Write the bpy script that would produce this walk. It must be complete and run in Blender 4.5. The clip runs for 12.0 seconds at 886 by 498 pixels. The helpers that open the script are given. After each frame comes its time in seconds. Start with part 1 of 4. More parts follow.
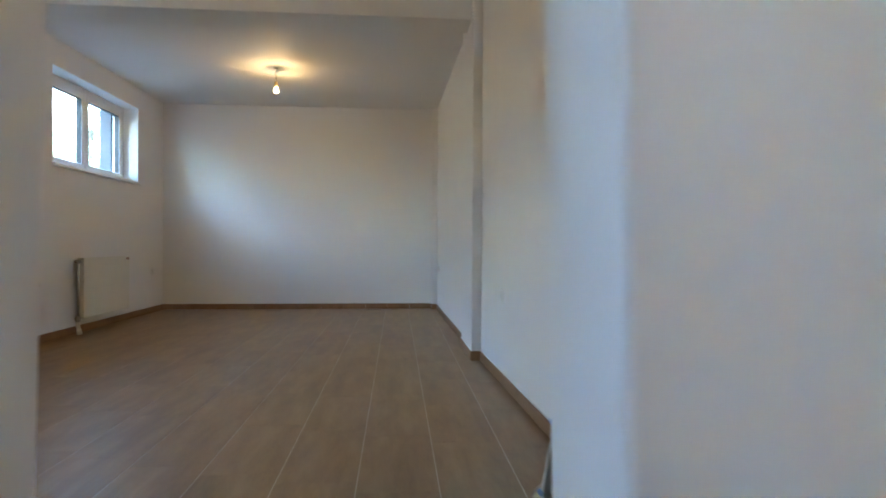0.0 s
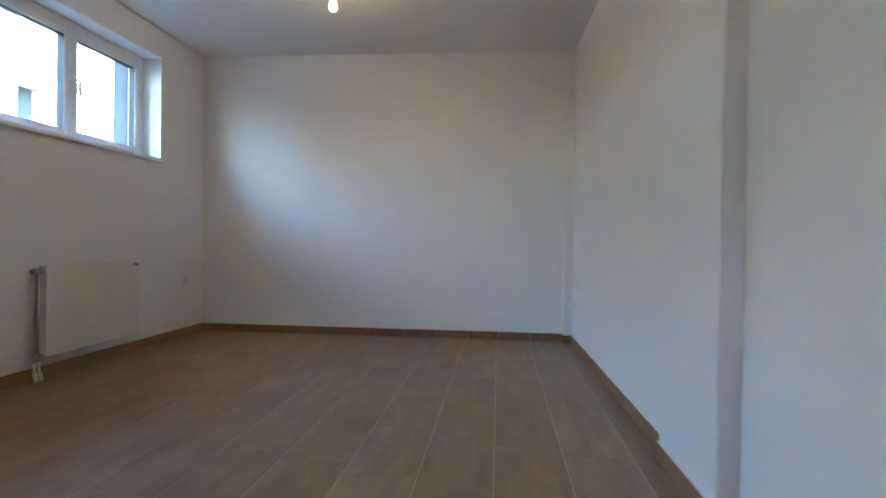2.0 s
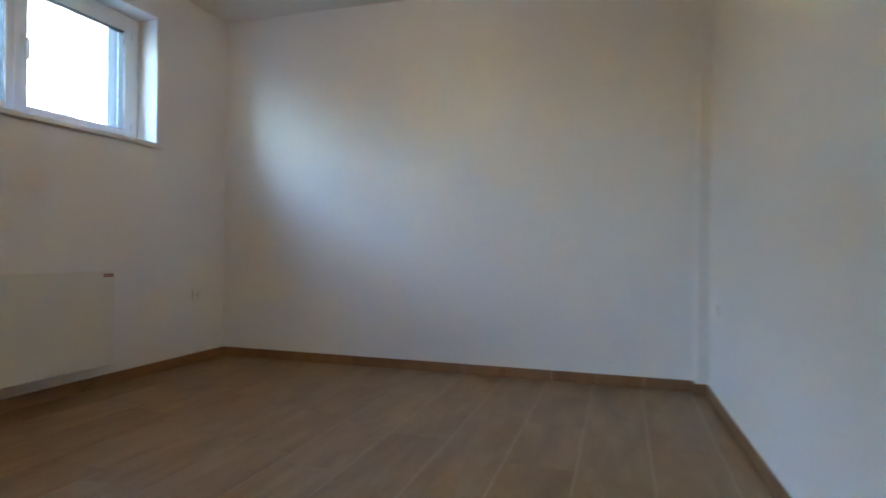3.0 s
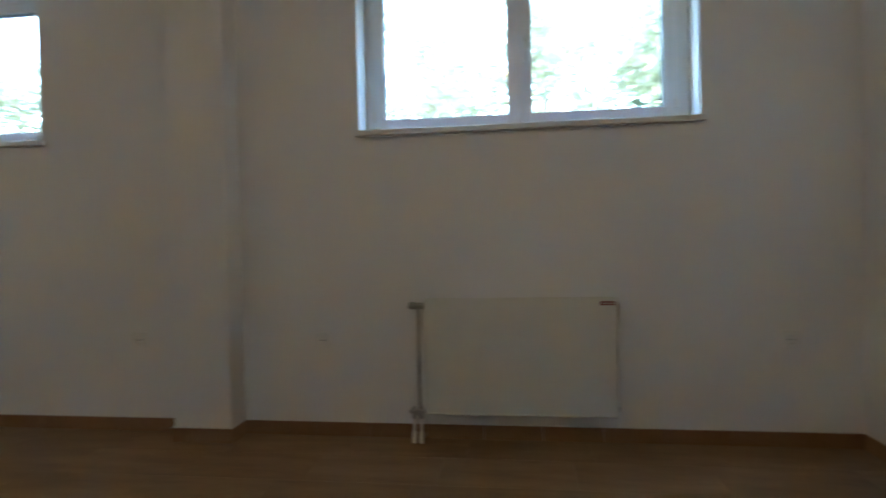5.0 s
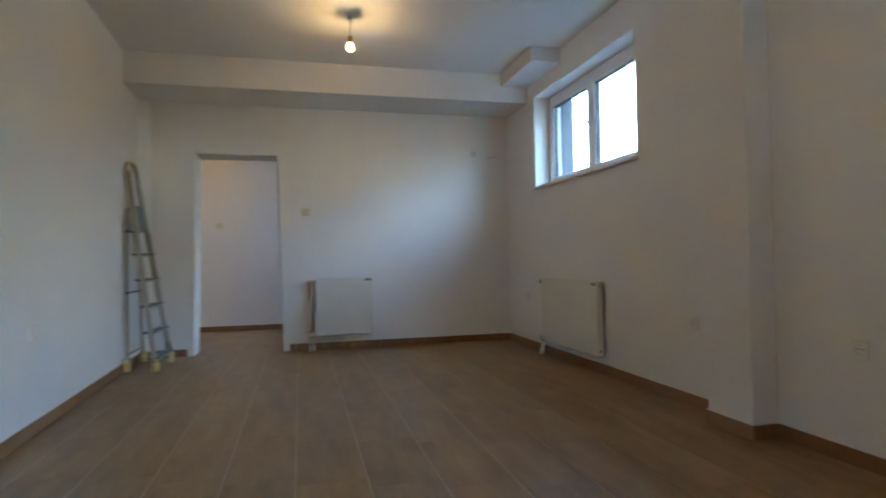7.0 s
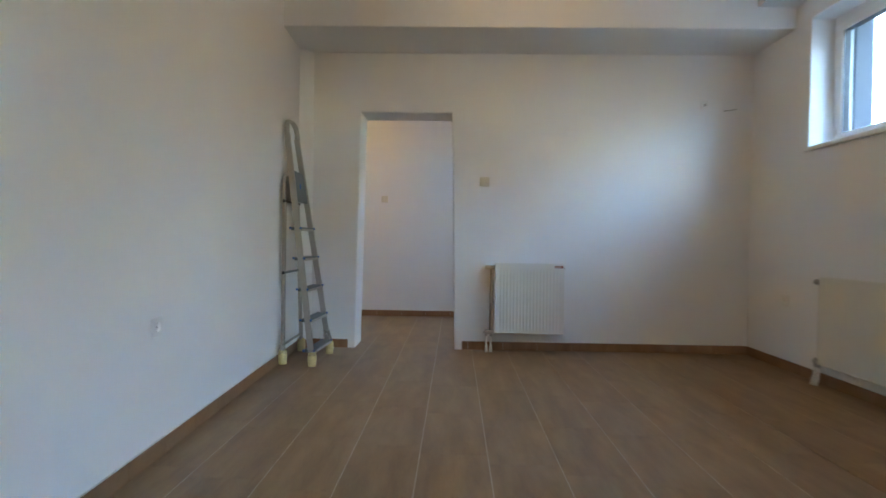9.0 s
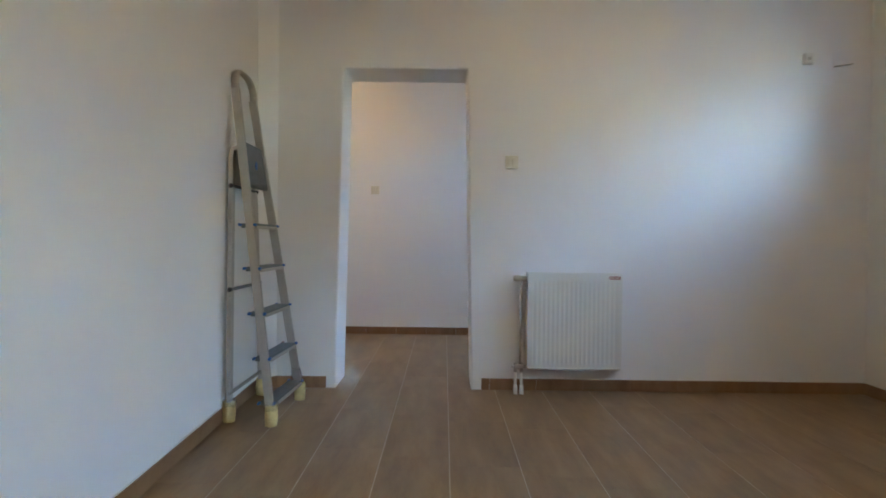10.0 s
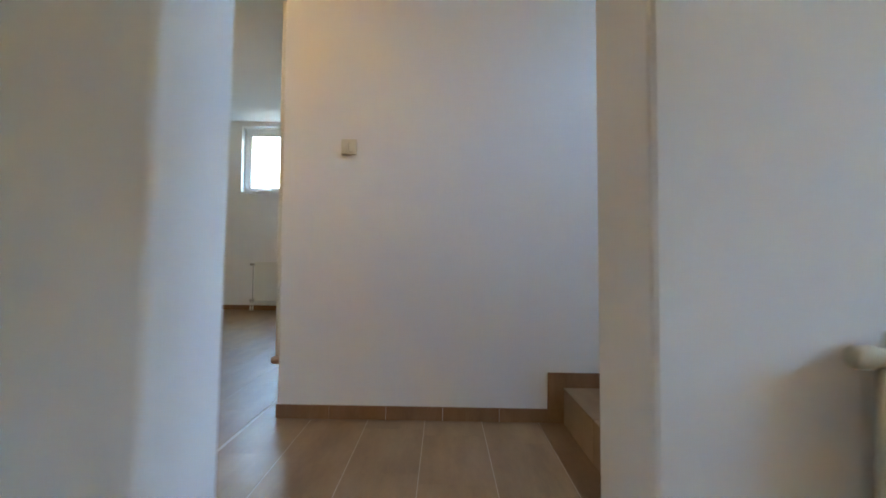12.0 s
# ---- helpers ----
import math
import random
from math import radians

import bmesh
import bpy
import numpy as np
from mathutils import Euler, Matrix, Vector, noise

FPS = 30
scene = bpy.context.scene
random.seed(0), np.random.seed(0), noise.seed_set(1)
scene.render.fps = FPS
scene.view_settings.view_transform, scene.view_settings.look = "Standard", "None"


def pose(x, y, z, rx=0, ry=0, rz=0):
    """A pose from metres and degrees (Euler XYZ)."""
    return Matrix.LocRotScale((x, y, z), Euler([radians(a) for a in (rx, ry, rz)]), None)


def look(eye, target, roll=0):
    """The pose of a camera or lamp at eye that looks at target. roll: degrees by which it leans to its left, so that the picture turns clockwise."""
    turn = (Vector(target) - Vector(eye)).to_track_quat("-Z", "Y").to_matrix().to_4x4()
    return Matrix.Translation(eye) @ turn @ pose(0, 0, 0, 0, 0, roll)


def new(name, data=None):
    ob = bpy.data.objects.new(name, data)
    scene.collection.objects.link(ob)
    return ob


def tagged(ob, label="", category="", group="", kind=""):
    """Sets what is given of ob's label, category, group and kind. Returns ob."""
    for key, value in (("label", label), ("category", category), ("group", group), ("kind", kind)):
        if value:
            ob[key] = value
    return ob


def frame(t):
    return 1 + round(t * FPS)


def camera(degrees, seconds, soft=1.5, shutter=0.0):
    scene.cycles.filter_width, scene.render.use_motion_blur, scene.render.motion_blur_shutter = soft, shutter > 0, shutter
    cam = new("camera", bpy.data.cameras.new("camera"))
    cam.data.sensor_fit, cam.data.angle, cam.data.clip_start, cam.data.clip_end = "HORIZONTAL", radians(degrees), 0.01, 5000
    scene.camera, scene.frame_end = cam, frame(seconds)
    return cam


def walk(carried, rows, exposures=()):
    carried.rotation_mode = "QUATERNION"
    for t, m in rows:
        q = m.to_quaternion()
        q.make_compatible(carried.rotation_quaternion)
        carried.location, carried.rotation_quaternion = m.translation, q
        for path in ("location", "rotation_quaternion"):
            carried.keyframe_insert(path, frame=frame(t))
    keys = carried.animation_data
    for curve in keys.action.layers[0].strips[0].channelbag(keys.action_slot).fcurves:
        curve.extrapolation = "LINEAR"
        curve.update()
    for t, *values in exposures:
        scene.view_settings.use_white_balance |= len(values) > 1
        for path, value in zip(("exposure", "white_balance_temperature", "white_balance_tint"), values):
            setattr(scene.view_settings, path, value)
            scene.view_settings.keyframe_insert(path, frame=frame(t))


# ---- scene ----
cam = camera(75.7, 12.0, 1.6, 0.5)

# ---- camera path: seconds, eye, target, roll ----
PATH = [
    (0, (3.13, -0.984, 0.883), (3.292, 1.009, 0.87), 0.3),
    (0.5, (3.129, -0.452, 0.913), (3.189, 1.547, 0.899), 0.6),
    (1, (3.072, 0.084, 0.911), (3.108, 2.084, 0.895), 0.8),
    (1.5, (3.012, 0.791, 0.94), (2.943, 2.79, 0.913), 0.6),
    (2, (2.991, 1.425, 0.932), (2.797, 3.415, 0.908), 0.9),
    (2.5, (3.104, 2.167, 0.887), (2.777, 4.141, 0.894), 0.5),
    (2.7, (3.14, 2.491, 0.889), (2.74, 4.45, 0.897), 0.6),
    (4.3, (3.167, 4.714, 1.07), (1.307, 5.446, 1.006), -0.7),
    (4.5, (3.12, 4.946, 1.084), (1.163, 5.356, 1.018), -0.8),
    (5, (2.949, 5.326, 1.043), (0.968, 5.06, 1.01), -1.2),
    (5.5, (2.756, 5.676, 1.035), (1.003, 4.713, 1.004), -1.4),
    (6, (2.518, 5.881, 0.96), (1.253, 4.332, 0.972), -1.5),
    (6.5, (2.442, 6.065, 0.924), (1.593, 4.255, 0.953), -1.1),
    (7, (2.35, 6.235, 0.936), (1.865, 4.295, 0.973), -1.0),
    (7.5, (2.273, 6.383, 0.917), (2.073, 4.393, 0.958), -0.5),
    (7.7, (2.255, 6.382, 0.894), (2.112, 4.388, 0.935), -0.4),
    (9.3, (2.604, 4.559, 0.958), (2.652, 2.56, 0.921), 0.9),
    (9.5, (2.629, 4.318, 0.953), (2.671, 2.319, 0.926), 0.9),
    (10, (2.719, 3.665, 0.965), (2.723, 1.665, 0.932), 0.7),
    (10.5, (2.85, 2.949, 0.93), (2.846, 0.949, 0.916), 1.0),
    (11, (2.899, 2.291, 0.954), (2.889, 0.292, 0.922), 0.5),
    (11.2, (2.907, 1.987, 0.955), (2.899, -0.013, 0.938), 0.4),
    (11.5, (2.93, 1.561, 0.97), (2.935, -0.439, 0.946), 0.5),
    (11.6, (2.94, 1.427, 0.951), (2.938, -0.573, 0.938), 0.6),
    (12, (2.902, 0.952, 0.869), (2.905, -1.047, 0.9), 1.0),
]
EXPOSURES = [(0.0, 6.06, 7100, 3), (0.5, 6.08, 6700, 2), (1.0, 6.11, 6450, 2), (1.5, 6.02, 6500, 2), (2.0, 6.02, 6600, 3), (2.5, 6.01, 6800, 4), (4.5, 5.48, 6950, 3),
             (5.0, 5.48, 6850, 0), (5.5, 5.22, 6450, 2), (6.0, 5.2, 6450, 0), (6.5, 5.44, 6650, -1), (7.0, 5.74, 6900, 2), (7.5, 5.97, 7000, 2),
             (9.5, 6.14, 7050, 3), (10.0, 6.2, 7150, 4), (10.5, 6.2, 7300, 4), (11.0, 6.13, 7550, 2), (12.0, 6.07, 7750, 4)]
walk(cam, [(t, look(e, g, r)) for t, e, g, r in PATH], EXPOSURES)

# ---- light ----
world = bpy.data.worlds.new("sky")
scene.world = world
world.use_nodes = True
wn = world.node_tree
sky = wn.nodes.new("ShaderNodeTexSky")
sky.sky_type = "NISHITA"
sky.sun_disc = False
sky.sun_elevation = radians(47)
sky.sun_rotation = radians(99.5)
sky.dust_density = 0.0
sky.air_density = 0.75
bg = wn.nodes["Background"]
bg.inputs["Strength"].default_value = 0.15
wn.links.new(sky.outputs[0], bg.inputs["Color"])

sun_data = bpy.data.lights.new("sun", "SUN")
sun_data.energy, sun_data.angle, sun_data.color = 0.8, radians(12), (1.0, 0.95, 0.87)
sun = new("sun", sun_data)
sun.matrix_world = look((24, -4, 26), (0, 0, 0))


# ---- materials ----
def shader(name):
    m = bpy.data.materials.new(name)
    m.use_nodes = True
    nt = m.node_tree
    return m, nt, nt.nodes["Principled BSDF"]


def tex_noise(nt, scale, detail=4.0, rough=0.6, vec=None):
    n = nt.nodes.new("ShaderNodeTexNoise")
    n.inputs["Scale"].default_value = scale
    n.inputs["Detail"].default_value = detail
    n.inputs["Roughness"].default_value = rough
    if vec is not None:
        nt.links.new(vec, n.inputs["Vector"])
    return n


def ramp(nt, fac, stops):
    r = nt.nodes.new("ShaderNodeValToRGB")
    el = r.color_ramp.elements
    while len(el) < len(stops):
        el.new(0.5)
    for e, (p, c) in zip(el, stops):
        e.position, e.color = p, (*c, 1)
    nt.links.new(fac, r.inputs["Fac"])
    return r


def bump(nt, bsdf, height, strength, distance):
    b = nt.nodes.new("ShaderNodeBump")
    b.inputs["Strength"].default_value = strength
    b.inputs["Distance"].default_value = distance
    nt.links.new(height, b.inputs["Height"])
    nt.links.new(b.outputs[0], bsdf.inputs["Normal"])


def coords(nt):
    return nt.nodes.new("ShaderNodeTexCoord").outputs["Object"]


def plain(name, color, rough=0.5, metal=0.0, vary=0.06, scale=12.0, bumps=0.0, bscale=150.0):
    m, nt, p = shader(name)
    c = coords(nt)
    n = tex_noise(nt, scale, vec=c)
    lo = tuple(v * (1 - vary) for v in color)
    hi = tuple(min(1.0, v * (1 + vary)) for v in color)
    r = ramp(nt, n.outputs["Fac"], [(0.3, lo), (0.7, hi)])
    nt.links.new(r.outputs["Color"], p.inputs["Base Color"])
    p.inputs["Roughness"].default_value = rough
    p.inputs["Metallic"].default_value = metal
    if bumps:
        b = tex_noise(nt, bscale, vec=c)
        bump(nt, p, b.outputs["Fac"], bumps, 0.002)
    return m


def paint_material(name, color):
    """Rolled emulsion paint: fine stipple and faint broad unevenness."""
    m, nt, p = shader(name)
    c = coords(nt)
    broad = tex_noise(nt, 0.9, 3, 0.5, c)
    fine = tex_noise(nt, 260, 3, 0.6, c)
    mid = tex_noise(nt, 9, 4, 0.6, c)
    lo = tuple(v * 0.965 for v in color)
    r = ramp(nt, broad.outputs["Fac"], [(0.25, lo), (0.75, color)])
    nt.links.new(r.outputs["Color"], p.inputs["Base Color"])
    p.inputs["Roughness"].default_value = 0.62
    add = nt.nodes.new("ShaderNodeMath")
    add.operation = "MULTIPLY_ADD"
    nt.links.new(mid.outputs["Fac"], add.inputs[0])
    add.inputs[1].default_value = 3.0
    nt.links.new(fine.outputs["Fac"], add.inputs[2])
    bump(nt, p, add.outputs[0], 0.12, 0.0012)
    return m


def tile_material(name, dark, mid, light, rough=0.38):
    """Glazed stoneware with cloudy brown drifts along the tile and a tone of its own for each tile."""
    m, nt, p = shader(name)
    geo = nt.nodes.new("ShaderNodeNewGeometry")
    info = nt.nodes.new("ShaderNodeObjectInfo")
    mapping = nt.nodes.new("ShaderNodeMapping")
    mapping.inputs["Scale"].default_value = (3.0, 0.62, 1.0)
    nt.links.new(geo.outputs["Position"], mapping.inputs["Vector"])
    shift = nt.nodes.new("ShaderNodeVectorMath")
    shift.operation = "ADD"
    scale = nt.nodes.new("ShaderNodeVectorMath")
    scale.operation = "SCALE"
    scale.inputs[0].default_value = (37.0, 21.0, 11.0)
    nt.links.new(info.outputs["Random"], scale.inputs["Scale"])
    nt.links.new(mapping.outputs[0], shift.inputs[0])
    nt.links.new(scale.outputs[0], shift.inputs[1])
    cloud = tex_noise(nt, 3.2, 5, 0.62, shift.outputs[0])
    speck = tex_noise(nt, 60, 4, 0.7, shift.outputs[0])
    mix = nt.nodes.new("ShaderNodeMath")
    mix.operation = "MULTIPLY_ADD"
    nt.links.new(speck.outputs["Fac"], mix.inputs[0])
    mix.inputs[1].default_value = 0.22
    nt.links.new(cloud.outputs["Fac"], mix.inputs[2])
    tone = nt.nodes.new("ShaderNodeMath")
    tone.operation = "MULTIPLY_ADD"
    nt.links.new(info.outputs["Random"], tone.inputs[0])
    tone.inputs[1].default_value = 0.06
    nt.links.new(mix.outputs[0], tone.inputs[2])
    r = ramp(nt, tone.outputs[0], [(0.46, dark), (0.64, mid), (0.82, light)])
    nt.links.new(r.outputs["Color"], p.inputs["Base Color"])
    rr = nt.nodes.new("ShaderNodeMapRange")
    rr.inputs["To Min"].default_value = rough - 0.05
    rr.inputs["To Max"].default_value = rough + 0.12
    nt.links.new(cloud.outputs["Fac"], rr.inputs["Value"])
    nt.links.new(rr.outputs[0], p.inputs["Roughness"])
    bump(nt, p, speck.outputs["Fac"], 0.05, 0.001)
    return m


def metal_material(name, color, rough):
    m, nt, p = shader(name)
    mapping = nt.nodes.new("ShaderNodeMapping")
    mapping.inputs["Scale"].default_value = (60, 60, 3)
    nt.links.new(coords(nt), mapping.inputs["Vector"])
    n = tex_noise(nt, 6, 4, 0.6, mapping.outputs[0])
    lo = tuple(v * 0.85 for v in color)
    r = ramp(nt, n.outputs["Fac"], [(0.3, lo), (0.7, color)])
    nt.links.new(r.outputs["Color"], p.inputs["Base Color"])
    rr = nt.nodes.new("ShaderNodeMapRange")
    rr.inputs["To Min"].default_value = rough - 0.08
    rr.inputs["To Max"].default_value = rough + 0.1
    nt.links.new(n.outputs["Fac"], rr.inputs["Value"])
    nt.links.new(rr.outputs[0], p.inputs["Roughness"])
    p.inputs["Metallic"].default_value = 1.0
    return m


def glass_material():
    m = bpy.data.materials.new("window_glass")
    m.use_nodes = True
    nt = m.node_tree
    nt.nodes.clear()
    out = nt.nodes.new("ShaderNodeOutputMaterial")
    mix = nt.nodes.new("ShaderNodeMixShader")
    lw = nt.nodes.new("ShaderNodeLayerWeight")
    lw.inputs["Blend"].default_value = 0.5
    power = nt.nodes.new("ShaderNodeMath")
    power.operation = "POWER"
    power.inputs[1].default_value = 4.0
    nt.links.new(lw.outputs["Facing"], power.inputs[0])
    fres = nt.nodes.new("ShaderNodeMath")
    fres.operation = "MULTIPLY_ADD"
    fres.inputs[1].default_value = 0.5
    fres.inputs[2].default_value = 0.03
    nt.links.new(power.outputs[0], fres.inputs[0])
    tr = nt.nodes.new("ShaderNodeBsdfTransparent")
    tr.inputs["Color"].default_value = (0.95, 0.98, 0.97, 1)
    gl = nt.nodes.new("ShaderNodeBsdfGlossy")
    gl.inputs["Roughness"].default_value = 0.02
    nt.links.new(fres.outputs[0], mix.inputs["Fac"])
    nt.links.new(tr.outputs[0], mix.inputs[1])
    nt.links.new(gl.outputs[0], mix.inputs[2])
    nt.links.new(mix.outputs[0], out.inputs["Surface"])
    return m


def glow_material(name, color, strength):
    m, nt, p = shader(name)
    p.inputs["Base Color"].default_value = (0.9, 0.9, 0.88, 1)
    p.inputs["Emission Color"].default_value = (*color, 1)
    p.inputs["Emission Strength"].default_value = strength
    return m


WALL = paint_material("white_wall_paint", (0.845, 0.835, 0.82))
CEIL = paint_material("white_ceiling_paint", (0.83, 0.825, 0.815))
TILE = tile_material("brown_floor_tile", (0.205, 0.116, 0.053), (0.272, 0.164, 0.081), (0.335, 0.215, 0.115), 0.38)
SKIRT = tile_material("brown_skirting_tile", (0.228, 0.118, 0.050), (0.280, 0.150, 0.068), (0.325, 0.182, 0.090), 0.45)
GROUT = plain("beige_grout", (0.51, 0.44, 0.355), 0.9, 0, 0.12, 20, 0.3)
PVC = plain("white_window_plastic", (0.82, 0.83, 0.84), 0.3, 0, 0.02, 3)
SILL = plain("white_sill_board", (0.80, 0.80, 0.79), 0.35, 0, 0.02, 4)
ENAMEL = plain("cream_radiator_enamel", (0.755, 0.74, 0.67), 0.35, 0, 0.02, 5)
SHADE_PLASTIC = plain("greyed_ivory_plastic", (0.50, 0.48, 0.43), 0.45, 0, 0.05, 30)
PLASTIC = plain("ivory_plastic", (0.70, 0.665, 0.55), 0.4, 0, 0.03, 9)
WHITE_PLASTIC = plain("white_plastic", (0.80, 0.79, 0.76), 0.4, 0, 0.03, 9)
CHROME = metal_material("brushed_nickel", (0.55, 0.53, 0.50), 0.32)
ALU = metal_material("worn_aluminium", (0.56, 0.53, 0.48), 0.45)
DULL_STEEL = metal_material("dull_steel", (0.42, 0.40, 0.36), 0.5)
STEP_GREY = plain("grey_ribbed_aluminium", (0.17, 0.20, 0.21), 0.45, 0.5, 0.12, 25, 0.2)
BLUE = plain("blue_plastic", (0.03, 0.16, 0.45), 0.45, 0, 0.1, 20)
YELLOW = plain("yellow_foam", (0.72, 0.60, 0.28), 0.8, 0, 0.15, 30, 0.6, 80)
DARK = plain("dark_plastic", (0.03, 0.03, 0.032), 0.5, 0, 0.2, 20)
RED_TAG = plain("red_brown_tag", (0.25, 0.055, 0.025), 0.5, 0, 0.1, 30)
GREY_STRIP = plain("grey_blue_render", (0.092, 0.098, 0.112), 0.8, 0, 0.1, 10, 0.3)
GLASS = glass_material()
BULB = glow_material("hot_filament", (1.0, 0.66, 0.33), 25.5)


def bulb_glass():
    m = bpy.data.materials.new("warm_bulb_glass")
    m.use_nodes = True
    nt = m.node_tree
    nt.nodes.clear()
    out = nt.nodes.new("ShaderNodeOutputMaterial")
    add = nt.nodes.new("ShaderNodeAddShader")
    tr = nt.nodes.new("ShaderNodeBsdfTransparent")
    tr.inputs["Color"].default_value = (0.97, 0.95, 0.92, 1)
    em = nt.nodes.new("ShaderNodeEmission")
    em.inputs["Color"].default_value = (1.0, 0.74, 0.42, 1)
    em.inputs["Strength"].default_value = 0.35
    nt.links.new(tr.outputs[0], add.inputs[0])
    nt.links.new(em.outputs[0], add.inputs[1])
    nt.links.new(add.outputs[0], out.inputs["Surface"])
    return m


BULB_GLASS = bulb_glass()
OUT_WALL = plain("pale_rough_brick", (0.64, 0.60, 0.53), 0.9, 0, 0.2, 3, 0.5, 25)
ROOF = plain("grey_brown_roof_tiles", (0.22, 0.19, 0.165), 0.8, 0, 0.25, 6, 0.5, 15)
DARK_ROOM = plain("dim_blue_interior", (0.24, 0.29, 0.33), 0.8, 0, 0.2, 2)
GRASS = plain("dark_yard_soil", (0.055, 0.055, 0.042), 0.95, 0, 0.4, 1.3, 0.6, 12)
BARK = plain("grey_brown_bark", (0.12, 0.09, 0.065), 0.9, 0, 0.3, 14, 0.8, 30)


def leaf_material():
    """Thin leaves that let part of the sunlight through."""
    m = bpy.data.materials.new("fresh_leaf_green")
    m.use_nodes = True
    nt = m.node_tree
    p = nt.nodes["Principled BSDF"]
    n = tex_noise(nt, 3, vec=coords(nt))
    r = ramp(nt, n.outputs["Fac"], [(0.3, (0.10, 0.108, 0.075)), (0.7, (0.165, 0.175, 0.12))])
    nt.links.new(r.outputs["Color"], p.inputs["Base Color"])
    p.inputs["Roughness"].default_value = 0.45
    tr = nt.nodes.new("ShaderNodeBsdfTranslucent")
    nt.links.new(r.outputs["Color"], tr.inputs["Color"])
    add = nt.nodes.new("ShaderNodeAddShader")
    nt.links.new(p.outputs[0], add.inputs[0])
    nt.links.new(tr.outputs[0], add.inputs[1])
    nt.links.new(add.outputs[0], nt.nodes["Material Output"].inputs["Surface"])
    return m


LEAF = leaf_material()
FLEX = plain("brown_flex", (0.16, 0.10, 0.06), 0.6, 0, 0.2, 40)
BRASS = metal_material("dull_brass", (0.55, 0.40, 0.20), 0.4)
FILM = plain("milky_plastic_film", (0.72, 0.73, 0.74), 0.25, 0, 0.08, 18, 0.5, 40)
FILM.node_tree.nodes["Principled BSDF"].inputs["Alpha"].default_value = 0.22


# ---- mesh helpers ----
def mesh_of(bm, name, materials, smooth=False):
    me = bpy.data.meshes.new(name)
    bm.normal_update()
    bm.to_mesh(me)
    bm.free()
    for m in (materials if isinstance(materials, (list, tuple)) else [materials]):
        me.materials.append(m)
    if smooth:
        for f in me.polygons:
            f.use_smooth = True
    return me


def part(name, bm, material, parent=None, label="", smooth=False):
    ob = new(name, mesh_of(bm, name, material, smooth))
    if parent is not None:
        ob.parent = parent
    if label:
        tagged(ob, label)
    return ob


def empty(name, m=None):
    e = new(name)
    e.empty_display_size = 0.1
    if m is not None:
        e.matrix_world = m
    return e


def add_box(bm, lo, hi, m=None):
    x0, y0, z0 = lo
    x1, y1, z1 = hi
    vs = [bm.verts.new(v) for v in ((x0, y0, z0), (x1, y0, z0), (x1, y1, z0), (x0, y1, z0),
                                    (x0, y0, z1), (x1, y0, z1), (x1, y1, z1), (x0, y1, z1))]
    for f in ((0, 3, 2, 1), (4, 5, 6, 7), (0, 1, 5, 4), (1, 2, 6, 5), (2, 3, 7, 6), (3, 0, 4, 7)):
        bm.faces.new([vs[i] for i in f])
    if m is not None:
        bmesh.ops.transform(bm, matrix=m, verts=vs)
    return vs


def box(lo, hi, bevel=0.0, segments=2):
    bm = bmesh.new()
    add_box(bm, lo, hi)
    if bevel:
        bmesh.ops.bevel(bm, geom=bm.edges[:], offset=bevel, segments=segments, affect="EDGES", profile=0.5)
    return bm


def boxes(items, bevel=0.0):
    bm = bmesh.new()
    for lo, hi in items:
        add_box(bm, lo, hi)
    if bevel:
        bmesh.ops.bevel(bm, geom=bm.edges[:], offset=bevel, segments=1, affect="EDGES")
    return bm


def prism(points, z0, z1, bevel=0.0):
    """A vertical prism over a plan outline, counter-clockwise."""
    bm = bmesh.new()
    a = [bm.verts.new((x, y, z0)) for x, y in points]
    b = [bm.verts.new((x, y, z1)) for x, y in points]
    n = len(points)
    bm.faces.new(a[::-1])
    bm.faces.new(b)
    for i in range(n):
        bm.faces.new((a[i], a[(i + 1) % n], b[(i + 1) % n], b[i]))
    if bevel:
        up = [e for e in bm.edges if abs(e.verts[0].co.z - e.verts[1].co.z) > 0.01]
        bmesh.ops.bevel(bm, geom=up, offset=bevel, segments=3, affect="EDGES", profile=0.5)
    return bm


def lathe(profile, segments=20):
    """A body of revolution about z from (radius, z) pairs."""
    bm = bmesh.new()
    rings = []
    for r, z in profile:
        rings.append([bm.verts.new((max(r, 1e-4) * math.cos(2 * math.pi * i / segments),
                                    max(r, 1e-4) * math.sin(2 * math.pi * i / segments), z)) for i in range(segments)])
    for a, b in zip(rings, rings[1:]):
        for i in range(segments):
            j = (i + 1) % segments
            bm.faces.new((a[i], a[j], b[j], b[i]))
    bm.faces.new(rings[0][::-1])
    bm.faces.new(rings[-1])
    return bm


